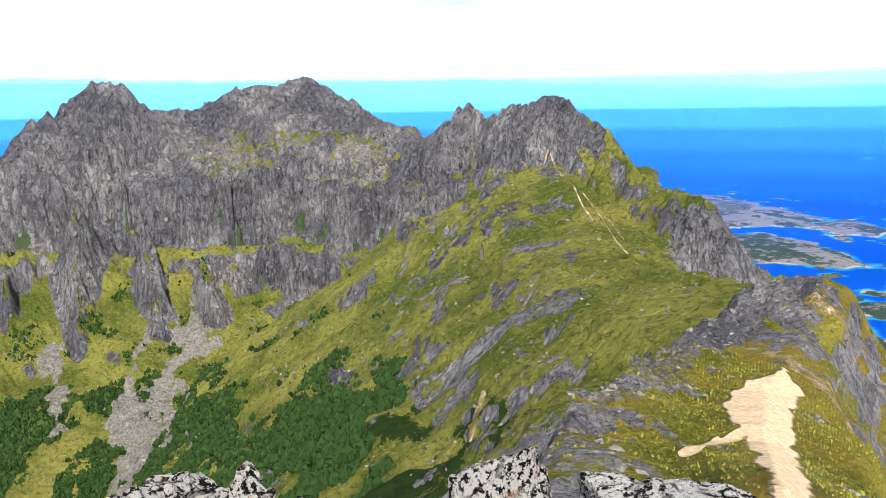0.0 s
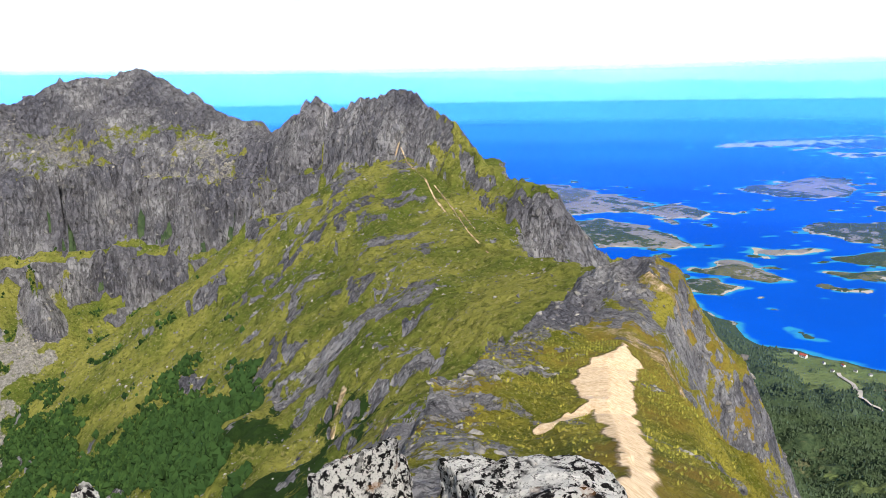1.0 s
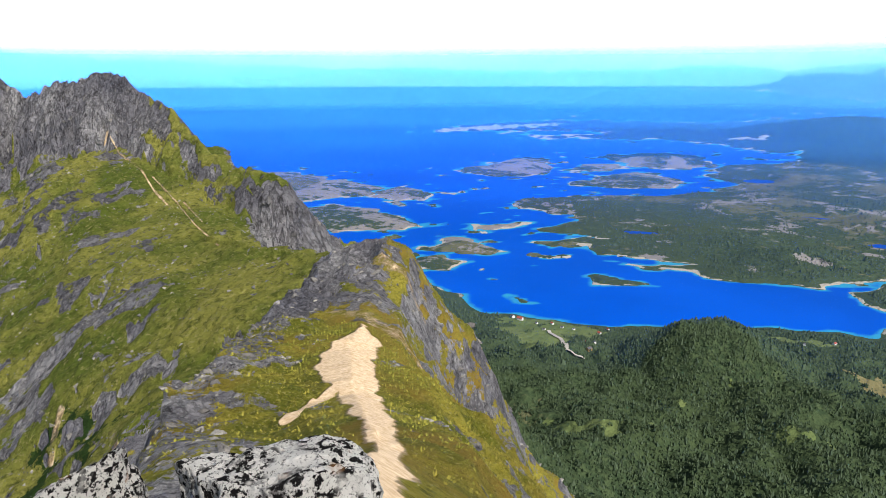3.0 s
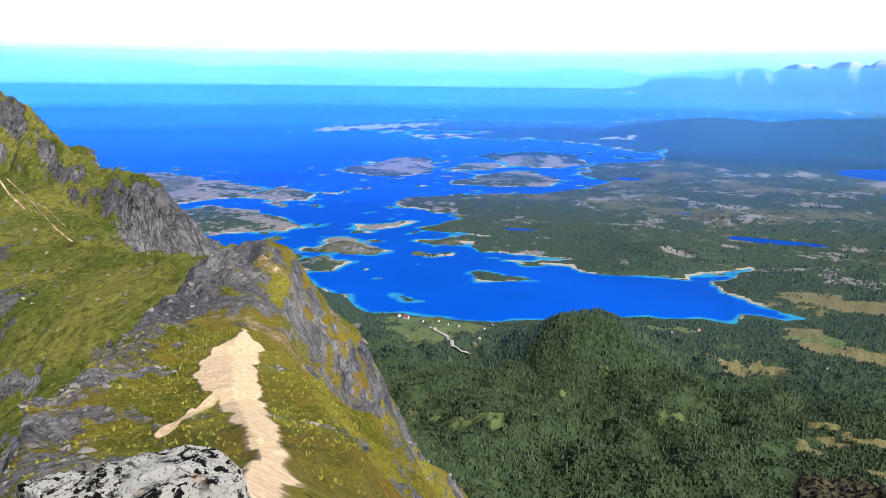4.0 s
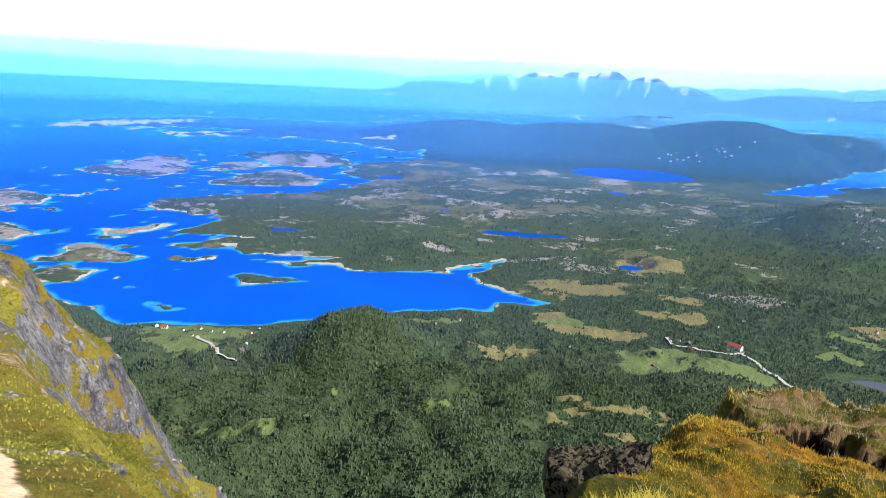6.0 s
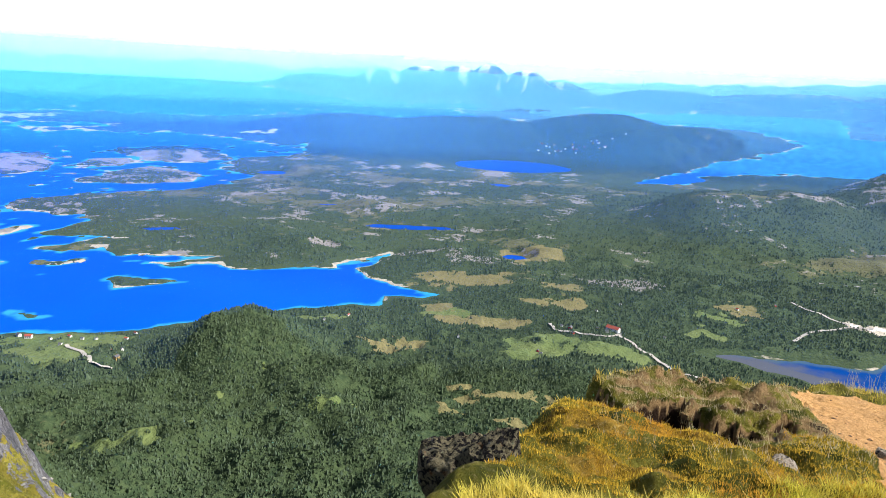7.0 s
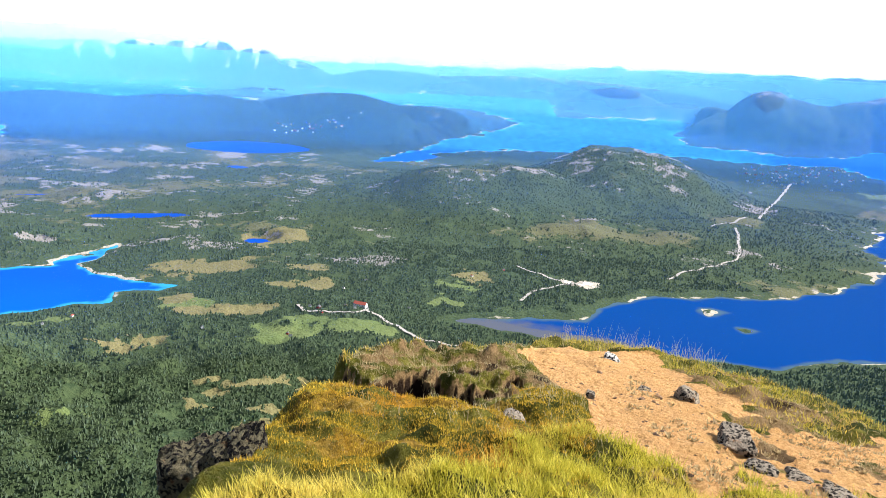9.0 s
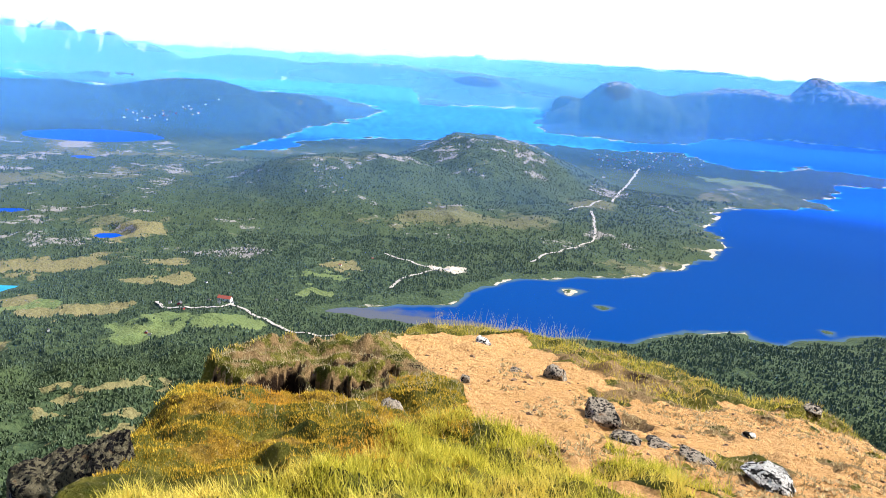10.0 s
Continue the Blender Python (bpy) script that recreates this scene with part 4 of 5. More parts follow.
debris = scatter("scree", np.stack([x, y, z], -1).reshape(-1, 3)[place], np.stack([size] * 3, -1), CHIPS, crumb_material("scree_stone", (0.28, 0.26, 0.22), (0.5, 0.46, 0.4), 3.0), 14, 0.3)
tagged(debris, "pale fallen stones in the gullies", "rocks", kind="stuff")

# scrub in the cirque
CROWNS = [cone(3, ((0.5, 0.06), (0.44, 0.5)), s, 0.25) for s in range(8)]


def leaf_material(name, a, b, c):
    k = Mat(name)
    col = k.mix(k.island(), a, b)
    col = k.mix(k.ramp(k.noise(150, 4), 0.38, 0.66, 0, 0.8), col, c)
    return k.done(col, 0.9, None, 0.1)


BIRCH = leaf_material("birch_leaves", (0.042, 0.068, 0.036), (0.076, 0.108, 0.056), (0.058, 0.088, 0.046))
SPRUCE = leaf_material("spruce_needles", (0.052, 0.080, 0.052), (0.094, 0.130, 0.078), (0.076, 0.110, 0.064))
SCRUB = leaf_material("scrub_leaves", (0.010, 0.028, 0.008), (0.050, 0.095, 0.022), (0.026, 0.058, 0.016))
place = choose(cell * (z < 230) * smooth(scrub + 0.25 * fbm(x / 22, y / 22, 4, 195) - 0.3 * smooth(fbm(x / 48, y / 48, 3, 197), 0.05, 0.4), 0.2, 0.5) * (rock < 0.6) * (scree < 0.35), 36000, 15)
size = np.random.default_rng(16).gamma(5, 0.36, len(place)).clip(0.8, 4.0)
bushes = scatter("birch_scrub", np.stack([x, y, z], -1).reshape(-1, 3)[place], np.stack([size, size, size * 1.15], -1), CROWNS, SCRUB, 17)
tagged(bushes, "dark green birch scrub on the cirque floor", "trees", kind="stuff")

# woods on the lowland
def woods(name, b0, b1, r0, r1, step, tall, templates, material, label, seed, keep):
    rs = np.random.default_rng(seed)
    n = int(0.5 * radians(b1 - b0) * (r1 * r1 - r0 * r0) / step ** 2)
    rr, bb = np.sqrt(rs.uniform(r0 * r0, r1 * r1, n)), np.radians(rs.uniform(b0, b1, n))
    px, py = rr * np.sin(bb), rr * np.cos(bb)
    pz, inl = height(px.copy(), py.copy())
    gaps = openness(px, py) + 0.55 * fbm(px / 34, py / 34, 4, 201)
    ok = (inl > 8 + 0.012 * rr) & ((px > 1100) | (py < 760) | (px < 640)) & (pz < 215) & (pz > sea_level(rr) + 1.5) & (gaps < keep) & (patch_share(px, py, "field") < 0.5 + 0.12 * fbm(px / 14, py / 14, 3, 203)) & (patch_share(px, py, "mud") < 0.5 + 0.12 * fbm(px / 14, py / 14, 3, 205)) & (patch_share(px, py, "pit") < 0.4)
    for lx, ly, la, lb, turn in LAKES:
        ok &= np.hypot(px - lx, py - ly) > 0.2 * max(la, lb) + 0.85 * min(la, lb)
    px, py, pz, rr = px[ok], py[ok], pz[ok], rr[ok]
    h = rs.gamma(9, tall / 9, len(px))
    w = h * rs.uniform(0.65, 0.95, len(px))
    ob = scatter(name, np.stack([px, py, pz - 0.4], -1), np.stack([w, w, h], -1), templates, material, seed + 1, 0.05)
    return tagged(ob, label, "trees", kind="stuff")


POINTED = [cone(4, ((0.42, 0.06),), s, 0.22) for s in range(8)]
ROUND = [cone(3, ((0.54, 0.3),), s, 0.25) for s in range(8)]
SMALL = [cone(4, ((0.5, 0.06),), s, 0.22) for s in range(8)]
woods("birch_wood", 26, 139, 330, 820, 2.1, 2.1, ROUND, BIRCH, "dense green birch wood on the lower slopes", 21, 0.66)
woods("spruce_wood", 26, 139, 420, 1300, 5.0, 3.0, POINTED, SPRUCE, "dark spruce wood below the mountain", 23, 0.56)
woods("mixed_wood", 30, 139, 800, 1500, 4.6, 3.0, SMALL, BIRCH, "mixed wood between bogs and farms", 25, 0.52)
woods("far_wood", 30, 139, 1300, 2700, 7.6, 3.8, SMALL, SPRUCE, "low dark woods between bare rocks and bogs", 27, 0.50)
# ---- the summit underfoot ----
RIM_AT = [-180, -60, -30, 45, 62, 70, 74, 77.7, 80.4, 82.3, 84.3, 87.7, 93, 97.4, 100, 104.7, 111, 115.4, 119.7, 124.9, 129.5, 133.6, 150, 180]
RIM_OUT = [4.0, 1.9, 1.4, 1.4, 1.9, 2.7, 3.4, 4.3, 4.9, 5.8, 7.0, 7.6, 7.6, 8.7, 9.6, 10.0, 9.5, 9.2, 8.5, 7.9, 7.8, 6.9, 6.0, 4.0]


def peat_hag(b, d):
    """Hollows worn into the peat behind the mossy mound, with a ragged steep back wall."""
    x, y = d * np.sin(np.radians(b)), d * np.cos(np.radians(b))
    c = b + 2.2 * fbm(x / 0.5, y / 0.5, 4, 235)
    bays = smooth(c, 83.0, 83.7) * (1 - smooth(c, 84.6, 85.3)) + smooth(c, 86.0, 86.8) * (1 - smooth(c, 89.6, 90.4)) + smooth(c, 91.0, 91.7) * (1 - smooth(c, 95.2, 96.0)) + 0.8 * smooth(c, 97.9, 98.3) * (1 - smooth(c, 99.2, 99.6))
    back = 5.75 + 0.55 * fbm(x / 0.6, y / 0.6, 4, 237) - 0.02 * (b - 90)
    front = np.where(b > 96.8, 5.3, 4.72) + 0.15 * fbm(x / 0.4, y / 0.4, 3, 239)
    return (0.1 * smooth(b, 82.5, 84) * (1 - smooth(b, 96, 98)) + 0.9 * bays).clip(0, 1) * smooth(d, front - 0.12, front + 0.14) * (1 - smooth(d, back - 0.05, back + 0.05))


def summit_height(b, d):
    """Ground round the eye, by bearing and distance: it falls gently to a rim, then steeply."""
    x, y = d * np.sin(np.radians(b)), d * np.cos(np.radians(b))
    rim = np.interp(b, RIM_AT, RIM_OUT) + 0.25 * fbm(x / 1.3, y / 1.3, 3, 211)
    z = EYE - 1.05 - 0.235 * d
    over = d - rim
    z = z - 0.55 * np.maximum(over + 0.5, 0) ** 2 / (1 + np.maximum(over + 0.5, 0)) * 2.2 - 1.2 * np.maximum(over - 1.5, 0)
    mound = np.exp(-((d - 4.2) / 0.45) ** 2) * smooth(b, 78, 82) * (1 - smooth(b, 94, 99))
    sand = summit_sand(b, d)
    hollow = peat_hag(b, d) * (1 - sand)
    tufts = smooth(fbm(x / 0.35, y / 0.35, 4, 213), 0.0, 0.5) * smooth(d, 5.2, 5.8) * (1 - smooth(d, 7.4, 8.2)) * smooth(b, 81, 85) * (1 - smooth(b, 97, 100))
    lumps = (0.10 * fbm(x / 0.9, y / 0.9, 4, 215) + 0.055 * fbm(x / 0.28, y / 0.28, 4, 217)) * (1 - 0.7 * sand)
    cushion = np.exp(-((d - 4.9) / 0.42) ** 2 - ((b - 100.6) / 3.0) ** 2)
    return z + 0.13 * cushion + 0.10 * mound - 0.48 * hollow + 0.05 * tufts + lumps + 0.014 * fbm(x / 0.12, y / 0.12, 3, 219)


def summit_sand(b, d):
    """Share of bare sandy ground."""
    x, y = d * np.sin(np.radians(b)), d * np.cos(np.radians(b))
    n = 0.8 * fbm(x / 0.8, y / 0.8, 4, 221)
    b = b + 1.6 * fbm(x / 0.7, y / 0.7, 4, 223)
    inner = np.interp(b, [97.5, 99.4, 102.2, 104, 104.8, 106.9, 109.6, 111.4, 114.1, 116.3, 125, 140], [7.6, 6.35, 5.5, 5.1, 4.4, 4.2, 4.1, 3.7, 3.4, 3.3, 2.9, 2.5])
    outer = np.interp(b, [97.5, 104.7, 108, 109.5, 111, 115.5, 119.8, 123.8, 127.7, 131.3, 145], [7.9, 9.3, 8.9, 7.8, 7.1, 6.4, 6.5, 6.4, 6.8, 6.6, 6.2])
    return smooth(d - inner + n * 0.4, -0.12, 0.12) * smooth(outer - d + n, -0.3, 0.3) * smooth(b, 96.6, 98.4) * (1 - smooth(b, 148, 172)) * (1 - 0.75 * smooth(fbm(x / 0.55, y / 0.55, 4, 225), 0.02, 0.32) * smooth(b, 109, 115))


def summit_material():
    k = Mat("summit_ground")
    sand, moss, peat = k.layer("cover")
    rough = k.math("SUBTRACT", k.noise(0.09, 6, 0.7), 0.5)
    turf = k.mix(k.ramp(k.noise(0.35, 5, 0.6), 0.35, 0.65), (0.04, 0.05, 0.008), (0.20, 0.18, 0.03))
    gold = k.mix(k.ramp(k.noise(0.16, 6, 0.7), 0.35, 0.65), (0.05, 0.04, 0.008), (0.40, 0.25, 0.04))
    col = k.mix(k.ramp(k.math("ADD", moss, rough), 0.4, 0.6), turf, gold)
    straw = k.ramp(k.noise(0.05, 5, 0.75, (1, 1, 3)), 0.55, 0.72, 0, 0.6)
    col = k.mix(straw, col, (0.50, 0.40, 0.20))
    earth = k.mix(k.noise(0.07, 6, 0.75), (0.10, 0.058, 0.028), (0.46, 0.31, 0.15))
    # bare peat, blackened in the hollows: their shade is put into the colour
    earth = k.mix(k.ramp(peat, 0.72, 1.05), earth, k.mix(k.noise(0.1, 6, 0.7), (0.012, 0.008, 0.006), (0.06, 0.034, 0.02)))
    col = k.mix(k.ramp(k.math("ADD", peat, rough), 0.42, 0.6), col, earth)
    grit = k.mix(k.ramp(k.noise(0.03, 6, 0.8), 0.3, 0.7), (0.50, 0.25, 0.095), (0.86, 0.53, 0.235))
    grit = k.mix(k.ramp(k.noise(0.5, 5, 0.6), 0.4, 0.7, 0, 0.6), grit, (0.70, 0.39, 0.14))
    grit = k.mix(k.ramp(k.cells(0.035), 0.0, 0.35, 0.5, 0.0), grit, (0.20, 0.11, 0.06))
    col = k.mix(k.ramp(k.math("ADD", sand, k.math("MULTIPLY", rough, 0.9)), 0.4, 0.6), col, grit)
    h = k.math("ADD", k.noise(0.05, 7, 0.75), k.math("MULTIPLY", k.noise(0.22, 5), 1.5))
    return k.done(col, 0.95, k.bump(h, 0.07, 1.0), 0.1)


bs = np.concatenate([np.arange(-60, 55, 1.6), np.arange(55, 145, 0.28), np.arange(145, 300, 4)])
ds = np.concatenate([np.geomspace(0.15, 2.0, 14)[:-1], np.geomspace(2.0, 11.0, 330)[:-1], np.geomspace(11.0, 44, 22)])
bb, dd = np.meshgrid(bs, ds)
wrapped = (bb + 180) % 360 - 180
x, y = dd * np.sin(np.radians(bb)), dd * np.cos(np.radians(bb))
z = summit_height(wrapped, dd)
sand = summit_sand(wrapped, dd)
moss = smooth(fbm(x / 0.5, y / 0.5, 4, 231), -0.2, 0.35) * smooth(wrapped, 75, 82) * (1 - smooth(wrapped, 97, 102)) * smooth(dd, 3.2, 3.7) * (1 - smooth(dd, 4.6, 5.0)) + 0.3 * smooth(dd, 5.6, 6.4)
# over 1 inside the hollows, where shade is painted in; lower values are brown peat
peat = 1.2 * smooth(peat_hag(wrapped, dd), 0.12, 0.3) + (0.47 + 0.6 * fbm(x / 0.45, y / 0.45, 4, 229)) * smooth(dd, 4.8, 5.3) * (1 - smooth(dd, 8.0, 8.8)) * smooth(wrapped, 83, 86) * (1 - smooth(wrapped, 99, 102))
peat = peat + (0.58 + 0.5 * fbm(x / 0.6, y / 0.6, 4, 233)) * smooth(dd, 4.0, 4.4) * smooth(wrapped, 106, 111) * (1 - smooth(dd - np.interp(wrapped, RIM_AT, RIM_OUT), -1.8, -1.0)) + 0.3 * smooth(dd - np.interp(wrapped, RIM_AT, RIM_OUT), 0.2, 0.9) * smooth(wrapped, 88, 80)
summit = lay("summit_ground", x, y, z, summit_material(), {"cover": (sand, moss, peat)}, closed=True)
tagged(summit, "summit turf with golden moss and a bare orange sandy patch", "ground", kind="structure")


def boulder(name, place, size, material, seed, label, detail=5, turn=0.0, category="boulder", group=""):
    """A weathered boulder; place is the middle of its top."""
    bm = bmesh.new()
    bmesh.ops.create_icosphere(bm, subdivisions=detail, radius=1.0)
    rs = random.Random(seed)
    cuts = []
    for _ in range(18):
        n = Vector((rs.gauss(0, 1), rs.gauss(0, 1), rs.gauss(0.2, 0.8))).normalized()
        cuts.append((n, rs.uniform(0.52, 0.88)))
    cuts.append((Vector((rs.gauss(0, 0.18), rs.gauss(0, 0.18), 1)).normalized(), 0.5))
    off = Vector((seed * 3.1, seed * 1.7, seed * 0.9))
    for v in bm.verts:
        p = v.co.copy()
        for n, d in cuts:
            over = p.dot(n) - d
            if over > 0:
                p -= n * over * 0.94
        k = 0.10 * noise.noise(p * 1.6 + off) + 0.08 * noise.noise(p * 4 + off) + 0.05 * noise.noise(p * 9 + off) + 0.022 * noise.noise(p * 22 + off) + 0.008 * noise.noise(p * 46 + off)
        v.co = p * (1 + k)
    top = max(v.co.z for v in bm.verts)
    for v in bm.verts:
        v.co = Vector((v.co.x * size[0], v.co.y * size[1], (v.co.z - top) * size[2]))
    for f in bm.faces:
        f.smooth = True
    me = bpy.data.meshes.new(name)
    bm.to_mesh(me)
    bm.free()
    me.materials.append(material)
    ob = new(name, me)
    ob.matrix_world = pose(place[0], place[1], place[2], 0, 0, turn)
    return tagged(ob, label, category, group)


def lichen_material(name, pale, scale, tint=0.35, low=(0.20, 0.19, 0.19), high=(0.34, 0.33, 0.33)):
    """Granite under pale lichen, with black crusts and a few rust and yellow ones."""
    k = Mat(name)
    base = k.mix(k.ramp(k.noise(0.5 * scale, 5, 0.6), 0.35, 0.65), low, high)
    white = k.ramp(k.math("ADD", k.noise(0.22 * scale, 6, 0.7), k.math("MULTIPLY", k.noise(0.035 * scale, 5, 0.7), 0.5)), 0.56, 0.72)
    col = k.mix(white, base, pale)
    spots = k.ramp(k.noise(0.045 * scale, 4, 0.65), 0.505, 0.54)
    spots = k.math("MULTIPLY", spots, k.ramp(k.noise(0.26 * scale, 4), 0.36, 0.48))
    col = k.mix(spots, col, (0.012, 0.011, 0.012))
    col = k.mix(k.ramp(k.noise(0.017 * scale, 5, 0.75), 0.55, 0.62, 0, 0.9), col, (0.04, 0.037, 0.036))
    col = k.mix(k.math("MULTIPLY", k.ramp(k.noise(0.16 * scale, 5), 0.62, 0.70), tint), col, (0.42, 0.20, 0.07))
    h = k.math("ADD", k.noise(0.07 * scale, 8, 0.78), k.math("MULTIPLY", spots, -0.2))
    return k.done(col, 0.95, k.bump(h, 0.07 * scale, 1.0), 0.1)


LICHEN = lichen_material("lichen_granite", (0.86, 0.84, 0.81), 1.0)
LICHEN_BROWN = lichen_material("lichen_granite_brown", (0.74, 0.72, 0.69), 0.8, 0.5, (0.13, 0.125, 0.125), (0.26, 0.25, 0.25))
DARK_ROCK = lichen_material("dark_lichen_rock", (0.17, 0.15, 0.095), 0.6, 0.3, (0.016, 0.013, 0.012), (0.055, 0.044, 0.034))
STONE_ROCK = lichen_material("brown_lichen_rock", (0.42, 0.36, 0.29), 0.5, 0.7, (0.07, 0.055, 0.045), (0.24, 0.185, 0.14))
boulder("boulder", (0.25, 3.52, EYE - 1.71), (0.36, 0.36, 0.72), LICHEN_BROWN, 3, "rounded granite boulder crusted with black and white lichen", 6, 20)
boulder("boulder", (1.08, 3.05, EYE - 1.70), (0.62, 0.44, 0.75), LICHEN, 8, "broad boulder covered with white lichen and black spots", 6, -10)
boulder("boulder", (-1.22, 2.95, EYE - 1.55), (0.50, 0.38, 0.92), LICHEN_BROWN, 12, "grey boulder with white lichen and a yellow crust", 6, 35)
boulder("boulder", (-0.86, 2.92, EYE - 1.575), (0.17, 0.20, 0.85), LICHEN_BROWN, 17, "small rusty boulder with pale lichen", 5, 0)


def stone_on_summit(b, d, size, seed, material, label, sink=0.4, detail=4, turn=0.0):
    b, d = float(b), float(d)
    gz = float(summit_height(np.array([b]), np.array([d]))[0])
    top = gz + size[2] * 2 * (1 - sink) * 0.8
    return boulder("stone", (d * math.sin(radians(b)), d * math.cos(radians(b)), top), size, material, seed, label, detail, turn, "stone", "stones on the summit")


stone_on_summit(114.0, 4.9, (0.20, 0.16, 0.12), 21, STONE_ROCK, "dark cracked stone half sunk in sand", 0.52, 5)
stone_on_summit(115.9, 4.4, (0.10, 0.10, 0.05), 22, STONE_ROCK, "brown stone with dry grass round it", 0.4)
stone_on_summit(118.4, 4.5, (0.13, 0.12, 0.05), 23, STONE_ROCK, "low brown stone in the sand", 0.5)
stone_on_summit(121.2, 4.30, (0.15, 0.12, 0.045), 24, STONE_ROCK, "flat brown-grey stone in the sand", 0.5)
stone_on_summit(126.5, 4.20, (0.20, 0.14, 0.10), 25, LICHEN, "rough grey stone with white lichen and dead grass", 0.45, 5)
stone_on_summit(104.6, 7.9, (0.17, 0.09, 0.06), 26, LICHEN, "pale flat slab lying on bare sand", 0.3)
stone_on_summit(110.3, 6.2, (0.14, 0.12, 0.11), 27, STONE_ROCK, "dark stone beside a moss cushion", 0.35)
stone_on_summit(103.2, 5.5, (0.07, 0.05, 0.05), 28, STONE_ROCK, "small dark stone on the sand", 0.35)
stone_on_summit(107.3, 6.3, (0.13, 0.07, 0.03), 29, STONE_ROCK, "low brown stone in the sand", 0.5)
stone_on_summit(124.9, 5.4, (0.05, 0.05, 0.045), 30, LICHEN, "small white stone on the sand", 0.3)
stone_on_summit(129.0, 7.0, (0.12, 0.10, 0.07), 31, STONE_ROCK, "dark stone under a green cushion of turf", 0.4)
boulder("stone", (4.02, 0.52, EYE - 1.93), (0.19, 0.13, 0.17), LICHEN, 32, "lichen-white stone at the edge of the moss", 5, 0, "stone", "stones on the summit")
boulder("boulder", (3.36, 0.86, EYE - 1.70), (0.20, 0.22, 0.42), DARK_ROCK, 33, "dark craggy rock with pale lichen at the drop", 6, 40)
boulder("boulder", (3.42, 1.02, EYE - 1.82), (0.24, 0.26, 0.45), DARK_ROCK, 34, "dark rock at the drop with a shaded face", 6, 10)
stone_on_summit(97.3, 4.35, (0.13, 0.10, 0.06), 35, STONE_ROCK, "grey-brown stone sunk in the turf", 0.45)
rs = np.random.default_rng(41)
pb, pd = rs.uniform(99, 136, 900), rs.uniform(3.2, 7.8, 900)
ok = summit_sand(pb, pd) > 0.5
pb, pd = pb[ok], pd[ok]
pz = summit_height(pb, pd)
size = rs.gamma(1.6, 0.011, len(pb)).clip(0.008, 0.07)
grit = scatter("gravel", np.stack([pd * np.sin(np.radians(pb)), pd * np.cos(np.radians(pb)), pz], -1), np.stack([size, size, size * 0.8], -1), STONES, crumb_material("gravel_stone", (0.16, 0.10, 0.07), (0.46, 0.30, 0.19), 0.05), 42)
tagged(grit, "small stones on the bare sand", "gravel", kind="stuff")


# heather on the worn ground
def blade_material(name, a, b, c):
    """Leaves that let some light through."""
    k = Mat(name)
    col = k.mix(k.ramp(k.noise(0.5, 4), 0.45, 0.65, 0, 0.8), k.mix(k.island(), a, b), c)
    k.done(col, 0.7, None, 0.2)
    thin, mix = k.n.new("ShaderNodeBsdfTranslucent"), k.n.new("ShaderNodeMixShader")
    k.l.new(col, thin.inputs["Color"])
    mix.inputs[0].default_value = 0.45
    k.l.new(k.bsdf.outputs[0], mix.inputs[1]), k.l.new(thin.outputs[0], mix.inputs[2])
    k.l.new(mix.outputs[0], k.out.inputs["Surface"])
    return k.m


HEATHER = blade_material("heather_twigs", (0.34, 0.24, 0.11), (0.72, 0.58, 0.34), (0.44, 0.31, 0.15))
pb, pd = rs.uniform(106, 137, 5200), rs.uniform(3.6, 8.2, 5200)
px, py = pd * np.sin(np.radians(pb)), pd * np.cos(np.radians(pb))
ok = (fbm(px / 0.9, py / 0.9, 3, 271) > 0.12 - 0.02 * (pb - 115)) & (pd < np.interp(pb, RIM_AT, RIM_OUT))
pb, pd, px, py = pb[ok], pd[ok], px[ok], py[ok]
size = rs.gamma(4, 0.009, len(pb)).clip(0.015, 0.07)
heather = scatter("heather", np.stack([px, py, summit_height(pb, pd)], -1), np.stack([size, size, size * 0.5], -1), TUFTS, HEATHER, 43)
tagged(heather, "low brown heather clumps on worn sandy ground", "heather", kind="stuff")


# grass: blades in tufts
def blades(name, b, d, tall, wide, material, label, seed, droop=0.5):
    rs = np.random.default_rng(seed)
    n = len(b)
    px, py, pz = d * np.sin(np.radians(b)), d * np.cos(np.radians(b)), summit_height(b, d)
    a = rs.uniform(0, 2 * math.pi, n)
    h = tall * rs.uniform(0.55, 1.25, n)
    bend = rs.uniform(0.1, droop, n) * h
    ux, uy, sx, sy = np.cos(a), np.sin(a), -np.sin(a) * wide, np.cos(a) * wide
    rings = []
    for f, w in ((0, 1.0), (0.4, 0.85), (0.75, 0.55)):
        cx, cy, cz = px + ux * bend * f * f, py + uy * bend * f * f, pz - 0.015 + h * f * (1 - 0.2 * f)
        rings += [np.stack([cx - sx * w, cy - sy * w, cz], -1), np.stack([cx + sx * w, cy + sy * w, cz], -1)]
    rings.append(np.stack([px + ux * bend, py + uy * bend, pz + h * 0.8], -1))
    vs = np.stack(rings, 1).reshape(-1, 3).astype(np.float32)
    f = np.array([(0, 1, 3), (0, 3, 2), (2, 3, 5), (2, 5, 4), (4, 5, 6)])
    fs = (f[None] + (np.arange(n) * 7)[:, None, None]).reshape(-1, 3).astype(np.int32)
    me = bpy.data.meshes.new(name)
    me.vertices.add(len(vs))
    me.vertices.foreach_set("co", vs.ravel())
    me.loops.add(fs.size)
    me.loops.foreach_set("vertex_index", fs.ravel())
    me.polygons.add(len(fs))
    me.polygons.foreach_set("loop_start", np.arange(0, fs.size, 3, dtype=np.int32))
    me.update(calc_edges=True)
    me.materials.append(material)
    return tagged(new(name, me), label, "grass", kind="stuff")


